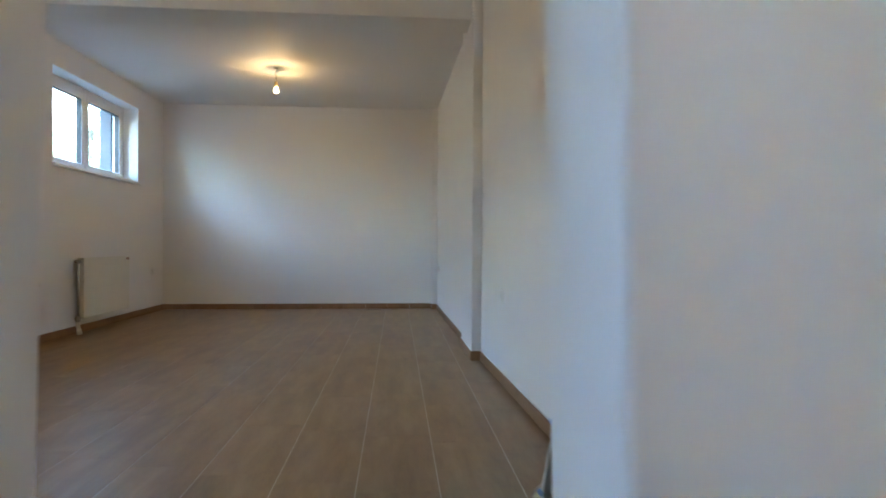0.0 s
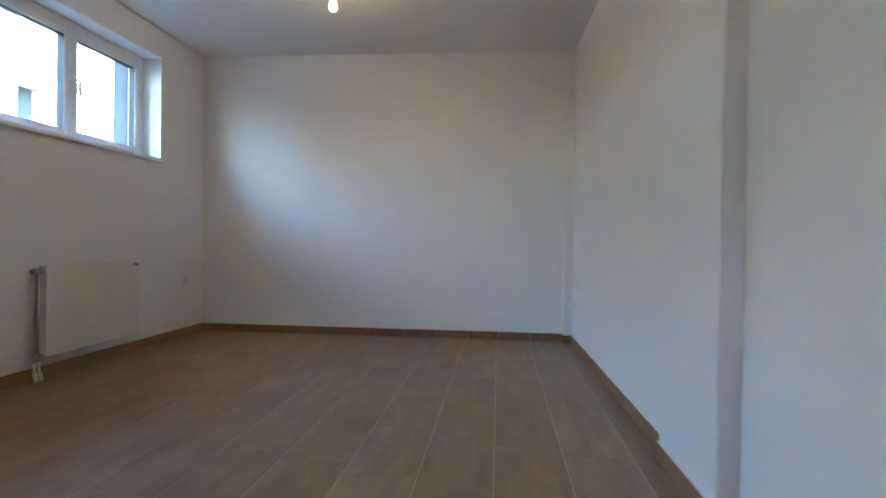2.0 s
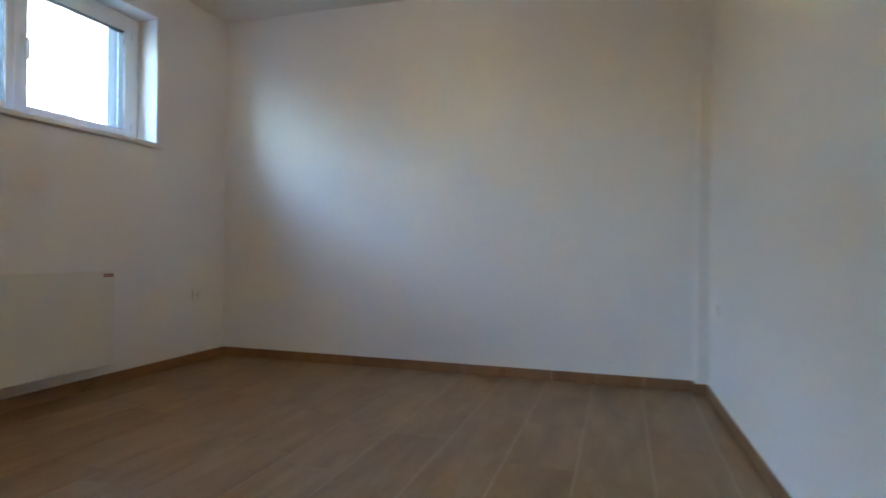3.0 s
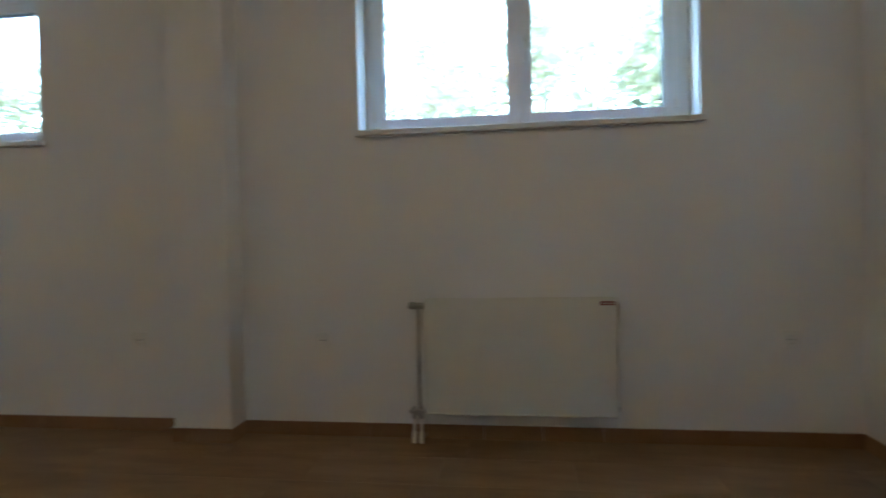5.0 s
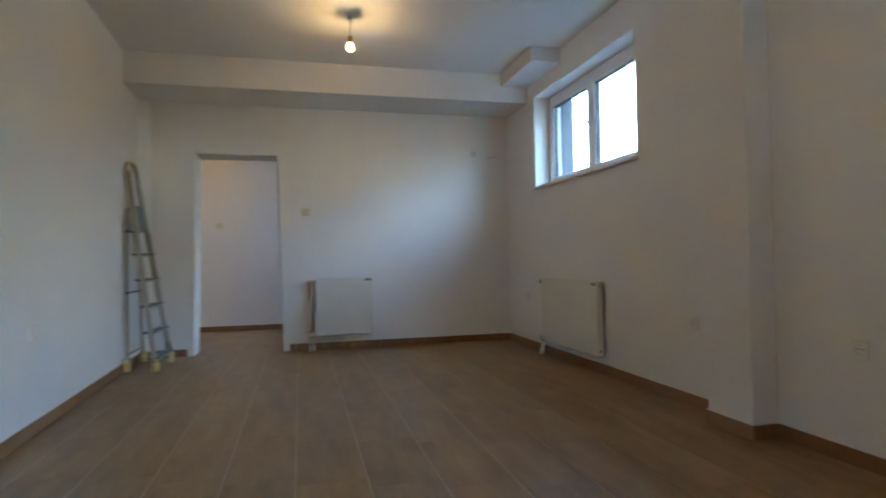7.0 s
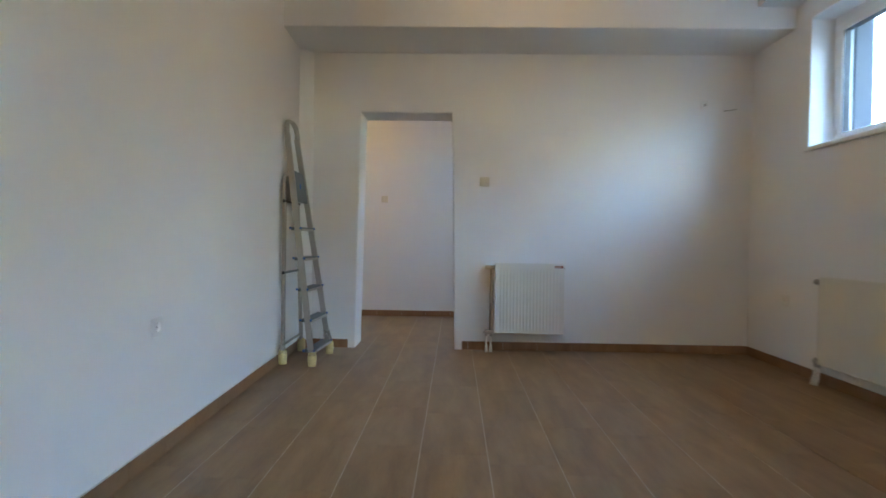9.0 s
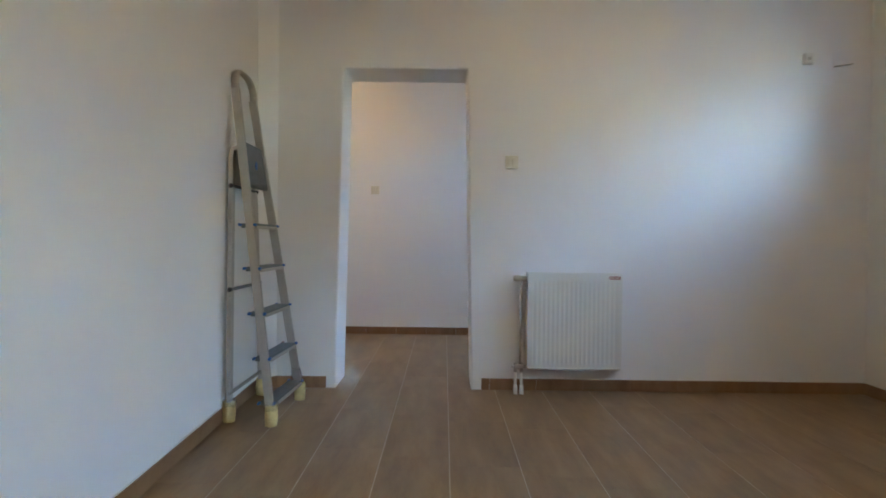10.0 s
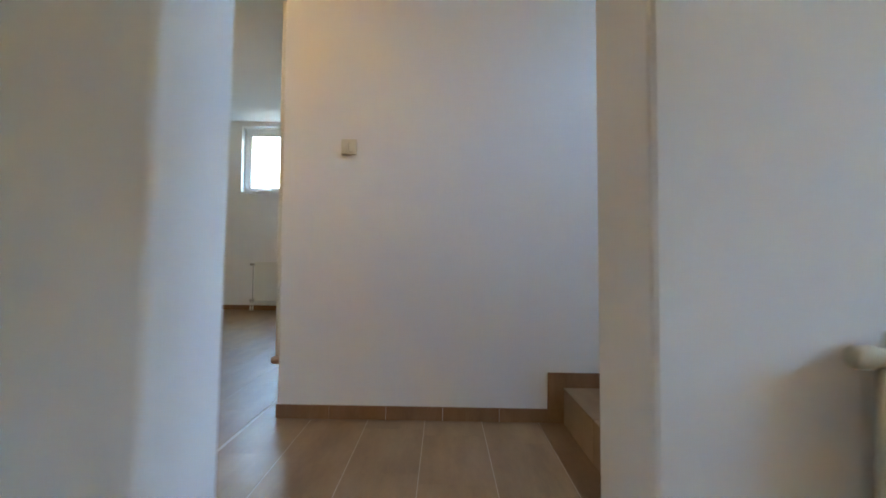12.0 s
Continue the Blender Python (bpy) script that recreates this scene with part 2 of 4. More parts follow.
def add_tube(bm, points, radius, segments=8, squash=None, side=None):
    """A tube along points; with squash=(a, b) and side an upright oval or boxy section."""
    pts = [Vector(p) for p in points]
    rings = []
    for i, p in enumerate(pts):
        d = (pts[min(i + 1, len(pts) - 1)] - pts[max(i - 1, 0)]).normalized()
        s = Vector(side) if side is not None else (Vector((0, 0, 1)) if abs(d.z) < 0.9 else Vector((1, 0, 0)))
        u = (s - d * s.dot(d)).normalized()
        v = d.cross(u)
        a, b = squash if squash else (radius, radius)
        ring = []
        for k in range(segments):
            w = 2 * math.pi * (k + 0.5) / segments
            ca, sa = math.cos(w), math.sin(w)
            if segments == 4:
                ca, sa = math.copysign(1, ca), math.copysign(1, sa)
            ring.append(bm.verts.new(p + u * a * ca + v * b * sa))
        rings.append(ring)
    for a, b in zip(rings, rings[1:]):
        for k in range(segments):
            j = (k + 1) % segments
            bm.faces.new((a[k], a[j], b[j], b[k]))
    bm.faces.new(rings[0][::-1])
    bm.faces.new(rings[-1])
    bmesh.ops.recalc_face_normals(bm, faces=bm.faces[:])


def tube(points, radius, segments=8, squash=None, side=None):
    bm = bmesh.new()
    add_tube(bm, points, radius, segments, squash, side)
    return bm


def holed_wall(us, zs, holes, m, depth, bevel=0.006):
    """An upright slab in the plane u-z with holes (u0, u1, z0, z1), its face at v=0 and its back at v=-depth, placed by m."""
    us = sorted(set(list(us) + [h[0] for h in holes] + [h[1] for h in holes]))
    zs = sorted(set(list(zs) + [h[2] for h in holes] + [h[3] for h in holes]))
    bm = bmesh.new()
    grid = {(i, j): bm.verts.new((u, 0, z)) for i, u in enumerate(us) for j, z in enumerate(zs)}
    for i in range(len(us) - 1):
        for j in range(len(zs) - 1):
            cu, cz = (us[i] + us[i + 1]) / 2, (zs[j] + zs[j + 1]) / 2
            if any(h[0] < cu < h[1] and h[2] < cz < h[3] for h in holes):
                continue
            bm.faces.new((grid[i, j], grid[i + 1, j], grid[i + 1, j + 1], grid[i, j + 1]))
    loose = [v for v in bm.verts if not v.link_faces]
    bmesh.ops.delete(bm, geom=loose, context="VERTS")
    res = bmesh.ops.extrude_face_region(bm, geom=bm.faces[:])
    bmesh.ops.translate(bm, vec=(0, -depth, 0), verts=[g for g in res["geom"] if isinstance(g, bmesh.types.BMVert)])
    bmesh.ops.recalc_face_normals(bm, faces=bm.faces[:])
    if bevel:
        sharp = [e for e in bm.edges if len(e.link_faces) == 2 and e.calc_face_angle(0) > 1.0]
        bmesh.ops.bevel(bm, geom=sharp, offset=bevel, segments=2, affect="EDGES", profile=0.5)
    bmesh.ops.transform(bm, matrix=m, verts=bm.verts[:])
    bmesh.ops.recalc_face_normals(bm, faces=bm.faces[:])
    return bm


def structure(name, bm, material, label, category, smooth=False):
    return tagged(part(name, bm, material, None, "", smooth), label, category, "", "structure")


# ---- plan ----
NORTH = 6.947         # north wall
EAST0 = 3.898        # east wall at y = 0
DOOR = (2.552, 3.397, 2.058)
WALL_T = 0.34
CEIL_N, CEIL_S = 2.765, 2.865
OUT = 0.42            # outer wall thickness
SKIRT_H = 0.075
HALL_Y = -2.10
HALL_CEIL = 2.58
HALL_END = 3.775
FAR_Y = -8.0
NWIN = (4.495, 6.215, 1.622, 2.515)
SWIN = (0.80, 2.612, 1.655, 2.585)
FWIN = (4.84, 6.11, 1.85, 2.885)


def east(y):
    """The east wall's face, slightly askew, and set a little further in beyond the pilaster."""
    return EAST0 - 0.036 * y if y < 3.7 else 3.74 - 0.0185 * (y - 4.0)


# ---- structure: the main room ----
# the west wall's u runs north, its face looks east
to_west = Matrix(((0, 1, 0, 0), (1, 0, 0, 0), (0, 0, 1, 0), (0, 0, 0, 1)))
structure("wall_west", holed_wall([-WALL_T, NORTH + 0.3], [-0.01, 3.2], [NWIN, SWIN], to_west, OUT),
          WALL, "white painted wall with two high windows", "wall")
bm = holed_wall([-0.3, 7.2], [-0.01, 3.2], [(DOOR[0], DOOR[1], -0.02, DOOR[2])], Matrix.Identity(4), WALL_T, 0.012)
for v in bm.verts:
    # the opening narrows a little towards its head
    if v.co.z < DOOR[2] + 0.05 and abs(v.co.x - DOOR[0]) < 0.03:
        v.co.x += 0.024 * v.co.z - 0.018
    elif v.co.z < DOOR[2] + 0.05 and abs(v.co.x - DOOR[1]) < 0.03:
        v.co.x += 0.012 - 0.017 * v.co.z
structure("wall_south", bm, WALL, "white painted wall with a bare doorway opening", "wall")
structure("wall_north", box((0.0, NORTH, -0.01), (4.1, NORTH + 0.3, 3.2)), WALL, "plain white painted end wall", "wall")
structure("wall_east", prism([(EAST0, 0.0), (4.1, 0.0), (4.1, NORTH), (east(NORTH), NORTH), (east(3.7), 3.7), (east(3.69), 3.69)], -0.01, 3.2), WALL,
          "long plain white painted wall", "wall")
structure("pilaster_west", prism([(0.0, 3.49), (0.155, 3.49), (0.155, 3.815), (0.0, 3.815)], 0.0, CEIL_N, 0.006), WALL,
          "shallow white pilaster between the windows", "pilaster")
structure("pilaster_east", prism([(3.705, 3.345), (3.81, 3.345), (3.81, 3.98), (3.699, 3.98)], 0.0, CEIL_N, 0.006), WALL,
          "shallow white pilaster carrying the ceiling beam", "pilaster")
structure("pilaster_corner", prism([(3.612, 6.86), (3.72, 6.86), (3.72, NORTH), (3.612, NORTH)], 0.0, CEIL_N, 0.005), WALL,
          "narrow white boxed corner beside the end wall", "pilaster")
structure("corner_box", prism([(3.79, 0.0), (3.885, -0.02), (3.90, 0.0), (3.892, 0.10)], 0.0, 2.58, 0.004), WALL,
          "slanting white boxed corner beside the doorway wall", "wall")
structure("ceiling_north", box((0.0, 3.72, CEIL_N), (3.9, NORTH, CEIL_S + 0.3)), CEIL, "white painted ceiling", "ceiling")
structure("ceiling_south", box((0.0, 0.0, CEIL_S), (3.9, 3.42, CEIL_S + 0.3)), CEIL, "white painted ceiling", "ceiling")
structure("beam_cross", box((0.0, 3.42, 2.637), (3.85, 3.72, CEIL_S + 0.3), 0.005), CEIL, "white boxed beam across the ceiling", "beam")
structure("beam_door_wall", box((0.0, 0.0, 2.575), (3.9, 0.62, CEIL_S + 0.05), 0.005), CEIL,
          "white lowered ceiling strip above the doorway", "beam")
structure("beam_stub", box((0.0, 0.62, 2.735), (0.29, 1.43, CEIL_S + 0.05), 0.004), CEIL,
          "short white boxed duct under the ceiling", "beam")

# ---- structure: hall, stairwell and the far room ----
structure("wall_hall", prism([(-OUT, HALL_Y), (-OUT, FAR_Y - 0.4), (HALL_END, FAR_Y - 0.4), (HALL_END, HALL_Y)], -0.01, 3.2, 0.01),
          WALL, "white painted hall wall block", "wall")
to_far = Matrix(((1, 0, 0, 0), (0, 1, 0, FAR_Y), (0, 0, 1, 0), (0, 0, 0, 1)))
structure("wall_far_room", holed_wall([HALL_END, 7.2], [-0.01, 3.2], [FWIN], to_far, 0.40), WALL,
          "white painted wall with a small high window", "wall")
structure("wall_far_room_east", box((7.2, FAR_Y - 0.4, -0.01), (7.5, 0.0, 3.2)), WALL, "white painted wall", "wall")
structure("ceiling_hall", box((1.3, HALL_Y, HALL_CEIL), (7.2, -WALL_T, 3.2)), CEIL, "white painted hall ceiling", "ceiling")
structure("ceiling_far_room", box((HALL_END, FAR_Y, 2.965), (7.2, HALL_Y, 3.2)), CEIL, "white painted ceiling", "ceiling")
structure("wall_stair_upper", boxes([((0.0, HALL_Y - 0.2, 3.2), (1.3, HALL_Y, 5.2)), ((0.0, -WALL_T, 3.2), (1.3, -0.1, 5.2)),
                                     ((1.3, HALL_Y - 0.2, 3.2), (1.5, -0.1, 5.2)), ((0.0, HALL_Y - 0.2, 5.2), (1.5, -0.1, 5.4))]),
          WALL, "white painted upper stairwell", "wall")
to_stair = Matrix(((0, 1, 0, 0.0), (1, 0, 0, 0), (0, 0, 1, 0), (0, 0, 0, 1)))
structure("wall_stair_west", holed_wall([HALL_Y - 0.2, -WALL_T - 0.001], [-0.01, 5.4], [(-1.8, -0.65, 2.6, 4.3)], to_stair, OUT), WALL,
          "white painted stairwell end wall with a tall window", "wall")

# floor bed under the tiles
structure("floor", boxes([((0.0, -WALL_T, -0.2), (4.0, NORTH, -0.0012)), ((2.2, HALL_Y, -0.2), (7.2, -WALL_T, -0.0012)),
                          ((HALL_END, FAR_Y, -0.2), (7.2, HALL_Y, -0.0012))]), GROUT,
          "brown tiled floor with pale grout joints", "floor")
floor = bpy.data.objects["floor"]


# ---- windows ----
def make_window(name, span, m, depth, label, sashes=2, handle_at=0, rims=(0.04, 0.04)):
    """A plastic window in an opening (u0, u1, z0, z1) of a wall placed by m; v is positive into the room. rims: the frame's width at u0 and u1."""
    u0, u1, z0, z1 = span
    f0, f1 = rims
    root = empty(name, m)
    tagged(root, label, "window", "", "structure")
    f, ft, s = 0.040, 0.070, 0.062
    y0, y1 = -depth - 0.07, -depth

    def ring(a0, a1, b0, b1, w, v0, v1, bev):
        bm = boxes([((a0, v0, b0), (a0 + w, v1, b1)), ((a1 - w, v0, b0), (a1, v1, b1)),
                    ((a0 + w, v0, b0), (a1 - w, v1, b0 + w)), ((a0 + w, v0, b1 - w), (a1 - w, v1, b1))], bev)
        return bm
    part("window_frame", boxes([((u0, y0, z0), (u0 + f0, y1, z1)), ((u1 - f1, y0, z0), (u1, y1, z1)),
                                ((u0 + f0, y0, z0), (u1 - f1, y1, z0 + f)), ((u0 + f0, y0, z1 - ft), (u1 - f1, y1, z1))], 0.003), PVC, root)
    width = (u1 - u0 - f0 - f1) / sashes
    for i in range(1, sashes):
        cu = u0 + f0 + i * width
        part("mullion", box((cu - 0.03, y0, z0 + f), (cu + 0.03, y1 - 0.005, z1 - ft), 0.003), PVC, root)
        part("cover_strip", box((cu - 0.016, y1 + 0.008, z0 + f), (cu + 0.016, y1 + 0.019, z1 - ft), 0.004), PVC, root)
    for i in range(sashes):
        a0, a1 = u0 + f0 + i * width + 0.003, u0 + f0 + (i + 1) * width - 0.003
        b0, b1 = z0 + f - 0.012, z1 - ft + 0.012
        sash = part("sash", ring(a0, a1, b0, b1, s, y0 + 0.015, y1 + 0.014, 0.005), PVC, root)
        pane = part("pane", box((a0 + s - 0.004, y0 + 0.03, b0 + s - 0.004), (a1 - s + 0.004, y0 + 0.036, b1 - s + 0.004)), GLASS, sash,
                    "clear double glazing")
        pane.visible_shadow = False
        part("gasket", ring(a0 + s - 0.006, a1 - s + 0.006, b0 + s - 0.006, b1 - s + 0.006, 0.008, y0 + 0.026, y1 + 0.006, 0),
             DARK, sash, "dark rubber gasket")
        # hinges on the outer stile
        hu = a0 - 0.004 if i == 0 else a1 - 0.012
        for hz in (b0 + 0.05, b1 - 0.11):
            part("hinge", box((hu, y1 + 0.002, hz), (hu + 0.016, y1 + 0.024, hz + 0.06), 0.004), WHITE_PLASTIC, sash, "white hinge cap")
        if i == handle_at:
            hx = a1 - s / 2 if handle_at == 0 and sashes > 1 else a0 + s / 2
            hz = (z0 + z1) / 2 + 0.02
            bm = box((hx - 0.014, y1 + 0.013, hz - 0.035), (hx + 0.014, y1 + 0.026, hz + 0.035), 0.004)
            add_tube(bm, [(hx, y1 + 0.02, hz), (hx, y1 + 0.055, hz), (hx, y1 + 0.06, hz - 0.02), (hx, y1 + 0.058, hz - 0.115)], 0.009)
            part("handle", bm, WHITE_PLASTIC, sash, "white lever handle", True)
    part("window_sill", box((u0 - 0.018, -depth + 0.001, z0 - 0.026), (u1 + 0.018, 0.035, z0 + 0.003), 0.004), SILL, root,
         "white sill board with a rounded nose")
    part("outer_sill", box((u0, -OUT - 0.04, z0 - 0.02), (u1, y0 - 0.001, z0 + 0.004), 0.003), CHROME, root, "grey metal outer sill")
    return root


make_window("window_north", NWIN, to_west, 0.17, "white plastic two-sash window set high in the wall", 2, 1, (0.04, 0.065))
make_window("window_south", SWIN, to_west, 0.17, "white plastic two-sash window set high in the wall", 2, 0, (0.04, 0.085))
make_window("window_far_room", FWIN, to_far, 0.16, "small white plastic window in the far room", 2, 0)
for nm, (u, w) in {"shutter_guide_north": (NWIN[1] - 0.03, 0.03), "shutter_guide_south": (SWIN[0], 0.03)}.items():
    sp = NWIN if "north" in nm else SWIN
    structure(nm, box((-OUT - 0.01, u, sp[2] + 0.006), (-0.30, u + w, sp[3]), 0.003), GREY_STRIP,
              "grey rendered outer window jamb", "window jamb")


bowl = lathe([(0.118, 0.0), (0.120, 0.006), (0.112, 0.030), (0.092, 0.054), (0.060, 0.070), (0.028, 0.076), (0.0, 0.077)], 28)
bowl_ob = part("bowl", bowl, WHITE_PLASTIC, None, "", True)
bowl_ob.location = (5.75, FAR_Y - 0.055, FWIN[2] + 0.003)
tagged(bowl_ob, "white upturned bowl on the far window sill", "bowl")

# ---- stairs ----
stairs = empty("stairs", pose(2.25, 0, 0))
tagged(stairs, "brown tiled steps climbing beside the hall wall", "stairs", "", "structure")
RISE, GOING = 0.19, 0.283
for i in range(7):
    x1, z1 = -i * GOING, (i + 1) * RISE
    step = part("step", box((x1 - GOING, HALL_Y, -0.2), (x1 - 0.009, -WALL_T, z1 - 0.012)), GROUT, stairs)
    tagged(step, "tiled step")
    for k in range(3):
        ya = HALL_Y + 0.012 + k * 0.6
        yb = min(ya + 0.597, -WALL_T)
        part("riser_tile", box((x1 - 0.009, ya, i * RISE - (0.008 if i == 0 else -0.001)), (x1, yb, z1 - 0.013), 0.0015, 1), TILE, step)
        part("tread_tile", box((x1 - GOING + 0.001, ya, z1 - 0.012), (x1 + 0.004, yb, z1), 0.002, 1), TILE, step)
# the stepped skirting along the hall wall
for i in range(6):
    xa, z = -i * GOING, (i + 1) * RISE
    step_sk = box((xa - GOING + 0.09, HALL_Y + 0.001, z - RISE + SKIRT_H * (0 if i else 0)), (xa + 0.087, HALL_Y + 0.011, z + 0.078), 0.0015, 1)
    part("skirting_tile", step_sk, SKIRT, stairs)


# ---- radiators ----
def make_radiator(name, width, height, gap, thick, m, label, grooves=0, z0=0.152, cap=None):
    """A steel panel radiator: u along the wall from 0 to width, v out of the wall; pipes at u = 0, tag at u = width. Origin under it on the floor."""
    root = empty(name, m)
    tagged(root, label, "radiator")
    z1 = z0 + height
    front = gap + thick
    bm = bmesh.new()
    if grooves:
        # pressed front with upright flutes
        n = grooves
        xs, ys = [0.0], [0.0]
        pitch = (width - 0.05) / n
        for k in range(n):
            a = 0.025 + k * pitch
            for q in range(8):
                xs.append(a + pitch * q / 8)
                ys.append(-0.0028 * max(0.0, math.sin(math.pi * (q / 8 - 0.1) / 0.8)) ** 1.2 if 0.1 < q / 8 < 0.9 else 0.0)
        xs.append(width)
        ys.append(0.0)
        prof = list(zip(xs, ys))
        zs = [z0 + 0.012, z0 + 0.03, z0 + 0.045, z1 - 0.06, z1 - 0.045, z1 - 0.012]
        amp = [0, 0, 1, 1, 0, 0]
        rows = [[bm.verts.new((x, front + y * a, z)) for x, y in prof] for z, a in zip(zs, amp)]
        for r0, r1 in zip(rows, rows[1:]):
            for k in range(len(prof) - 1):
                bm.faces.new((r0[k], r0[k + 1], r1[k + 1], r1[k]))
        add_box(bm, (0.001, front - 0.02, z0 + 0.012), (width - 0.001, front - 0.008, z1 - 0.012))
        for k in range(n):
            a = 0.025 + (k + 0.5) * pitch
            arc = [(a + 0.34 * pitch * math.cos(w), front - 0.0004, z1 - 0.049 + 0.010 * math.sin(w)) for w in [math.pi * q / 6 for q in range(7)]]
            add_tube(bm, arc, 0.0011, 5)
    else:
        add_box(bm, (0.0, front - 0.014, z0), (width, front, z1))
        bmesh.ops.bevel(bm, geom=bm.edges[:], offset=0.006, segments=3, affect="EDGES", profile=0.5)
        add_box(bm, (0.012, front - 0.002, z1 - 0.040), (width - 0.012, front + 0.0012, z1 - 0.036))
        add_box(bm, (0.012, front - 0.002, z0 + 0.036), (width - 0.012, front + 0.0012, z0 + 0.040))
    bmesh.ops.recalc_face_normals(bm, faces=bm.faces[:])
    part("front_panel", bm, ENAMEL, root, "fluted front panel" if grooves else "", bool(grooves))
    part("back_panel", box((0.008, gap, z0 + 0.012), (width - 0.008, gap + 0.014, z1 - 0.014), 0.004), ENAMEL, root)
    for u in (0.0, width - 0.003):
        part("side_cover", box((u, gap + 0.004, z0 + 0.004), (u + 0.003, front - 0.004, z1 - 0.001), 0.001, 1), ENAMEL, root)
    # top grille and rolled rims
    bm = bmesh.new()
    add_box(bm, (0.004, gap + 0.002, z1 - 0.010), (width - 0.004, gap + 0.010, z1 + 0.001))
    add_box(bm, (0.004, front - 0.012, z1 - 0.012), (width - 0.004, front - 0.001, z1 + 0.001))
    k = 0.02
    while k < width - 0.02:
        add_box(bm, (k, gap + 0.010, z1 - 0.010), (k + 0.003, front - 0.014, z1 - 0.004))
        k += 0.021
    part("top_grille", bm, ENAMEL, root)
    # solid dark block stands in for the shade between the panels
    part("gap_shade", box((0.010, gap + 0.015, z0 + 0.03), (width - 0.010, front - 0.016, z1 - 0.014)), DARK, root, "dark block for the shade inside")
    part("bottom_rim", box((0.002, front - 0.02, z0 - 0.002), (width - 0.002, front + 0.001, z0 + 0.014), 0.005), ENAMEL, root)
    tag_body = part("tag", box((width - 0.082, front - 0.001, z1 - 0.034), (width - 0.012, front + 0.002, z1 - 0.014), 0.001, 1), RED_TAG, root,
         "small red-brown maker's tag")
    part("tag_mark", boxes([((width - 0.074 + 0.011 * q, front + 0.0015, z1 - 0.027), (width - 0.067 + 0.011 * q, front + 0.0025, z1 - 0.021))
                            for q in range(5)]), PLASTIC, tag_body)
    mid = gap + thick * 0.5
    # end plugs
    for zz in (z0 + 0.035, z1 - 0.035):
        pb = lathe([(0.013, 0), (0.013, 0.008), (0.008, 0.012), (0.004, 0.013)], 12)
        bmesh.ops.transform(pb, matrix=Matrix.Translation((width, mid, zz)) @ Matrix.Rotation(radians(90), 4, "Y"), verts=pb.verts[:])
        part("end_plug", pb, CHROME, root, "metal end plug", True)
    # supply pipe, valve and floor tails
    pv = mid
    bm = tube([(-0.036, pv, z1 - 0.035), (-0.036, pv, z0 + 0.02)], 0.0075, 10)
    add_tube(bm, [(0.004, pv, z1 - 0.035), (-0.036, pv, z1 - 0.035)], 0.009, 10)
    part("supply_pipe", bm, CHROME, root, "thin grey supply pipe", True)
    vb = lathe([(0.013, -0.045), (0.015, -0.02), (0.015, 0.006), (0.019, 0.010), (0.019, 0.036), (0.015, 0.044)], 14)
    bmesh.ops.transform(vb, matrix=Matrix.Translation((-0.040, pv, z1 - 0.035)) @ Matrix.Rotation(radians(-90), 4, "Y"), verts=vb.verts[:])
    part("valve_cap", vb, cap or DULL_STEEL, root, "ivory valve cap" if cap else "dull metal valve spindle", True)
    nut = lathe([(0.014, -0.018), (0.016, -0.014), (0.016, 0.014), (0.014, 0.018)], 6)
    bmesh.ops.transform(nut, matrix=Matrix.Translation((-0.016, pv, z1 - 0.035)) @ Matrix.Rotation(radians(90), 4, "Y"), verts=nut.verts[:])
    part("union_nut", nut, CHROME, root)
    bm = box((-0.075, pv - 0.014, z0 - 0.012), (-0.018, pv + 0.014, z0 + 0.020), 0.006)
    add_tube(bm, [(-0.09, pv, z0 + 0.006), (0.008, pv, z0 + 0.006)], 0.010, 10)
    for u in (-0.066, -0.028):
        add_tube(bm, [(u, pv, z0 + 0.03), (u, pv, z0 - 0.03)], 0.012, 6)
    part("valve_block", bm, CHROME, root, "nickel valve block")
    for u in (-0.066, -0.028):
        bm = tube([(u, pv, z0 - 0.025), (u, pv + 0.004, 0.07), (u, pv + 0.018, 0.012)], 0.009, 10)
        add_tube(bm, [(u, pv + 0.006, 0.055), (u, pv + 0.014, 0.03), (u, pv + 0.020, 0.0)], 0.013, 10)
        part("pipe_tail", bm, WHITE_PLASTIC, root, "white sleeved pipe tail", True)
    # brackets back to the wall
    for u in (width * 0.2, width * 0.8):
        for zz in (z0 + 0.08, z1 - 0.12):
            part("bracket", box((u - 0.012, 0.0, zz), (u + 0.012, gap + 0.002, zz + 0.03)), ENAMEL, root)
    return root


# u runs north on the west wall
west_rad = Matrix(((0, 1, 0, 0), (1, 0, 0, 0), (0, 0, 1, 0), (0, 0, 0, 1)))
make_radiator("radiator", 0.955, 0.588, 0.03, 0.062, Matrix.Translation((0, 4.838, 0)) @ west_rad,
              "cream flat steel panel radiator below the window")
make_radiator("radiator", 1.06, 0.588, 0.03, 0.062, Matrix.Translation((0, 1.095, 0)) @ west_rad,
              "long cream flat steel panel radiator under the window")
make_radiator("radiator", 0.585, 0.597, 0.03, 0.10, Matrix.Translation((2.195, 0, 0)) @ Matrix(((-1, 0, 0, 0), (0, 1, 0, 0), (0, 0, 1, 0), (0, 0, 0, 1))),
              "short cream fluted panel radiator beside the doorway", 19, 0.166, PLASTIC)
make_radiator("radiator", 1.0, 0.60, 0.03, 0.08, Matrix.Translation((5.83, FAR_Y, 0)) @ Matrix(((-1, 0, 0, 0), (0, 1, 0, 0), (0, 0, 1, 0), (0, 0, 0, 1))),
              "cream panel radiator under the far room window")


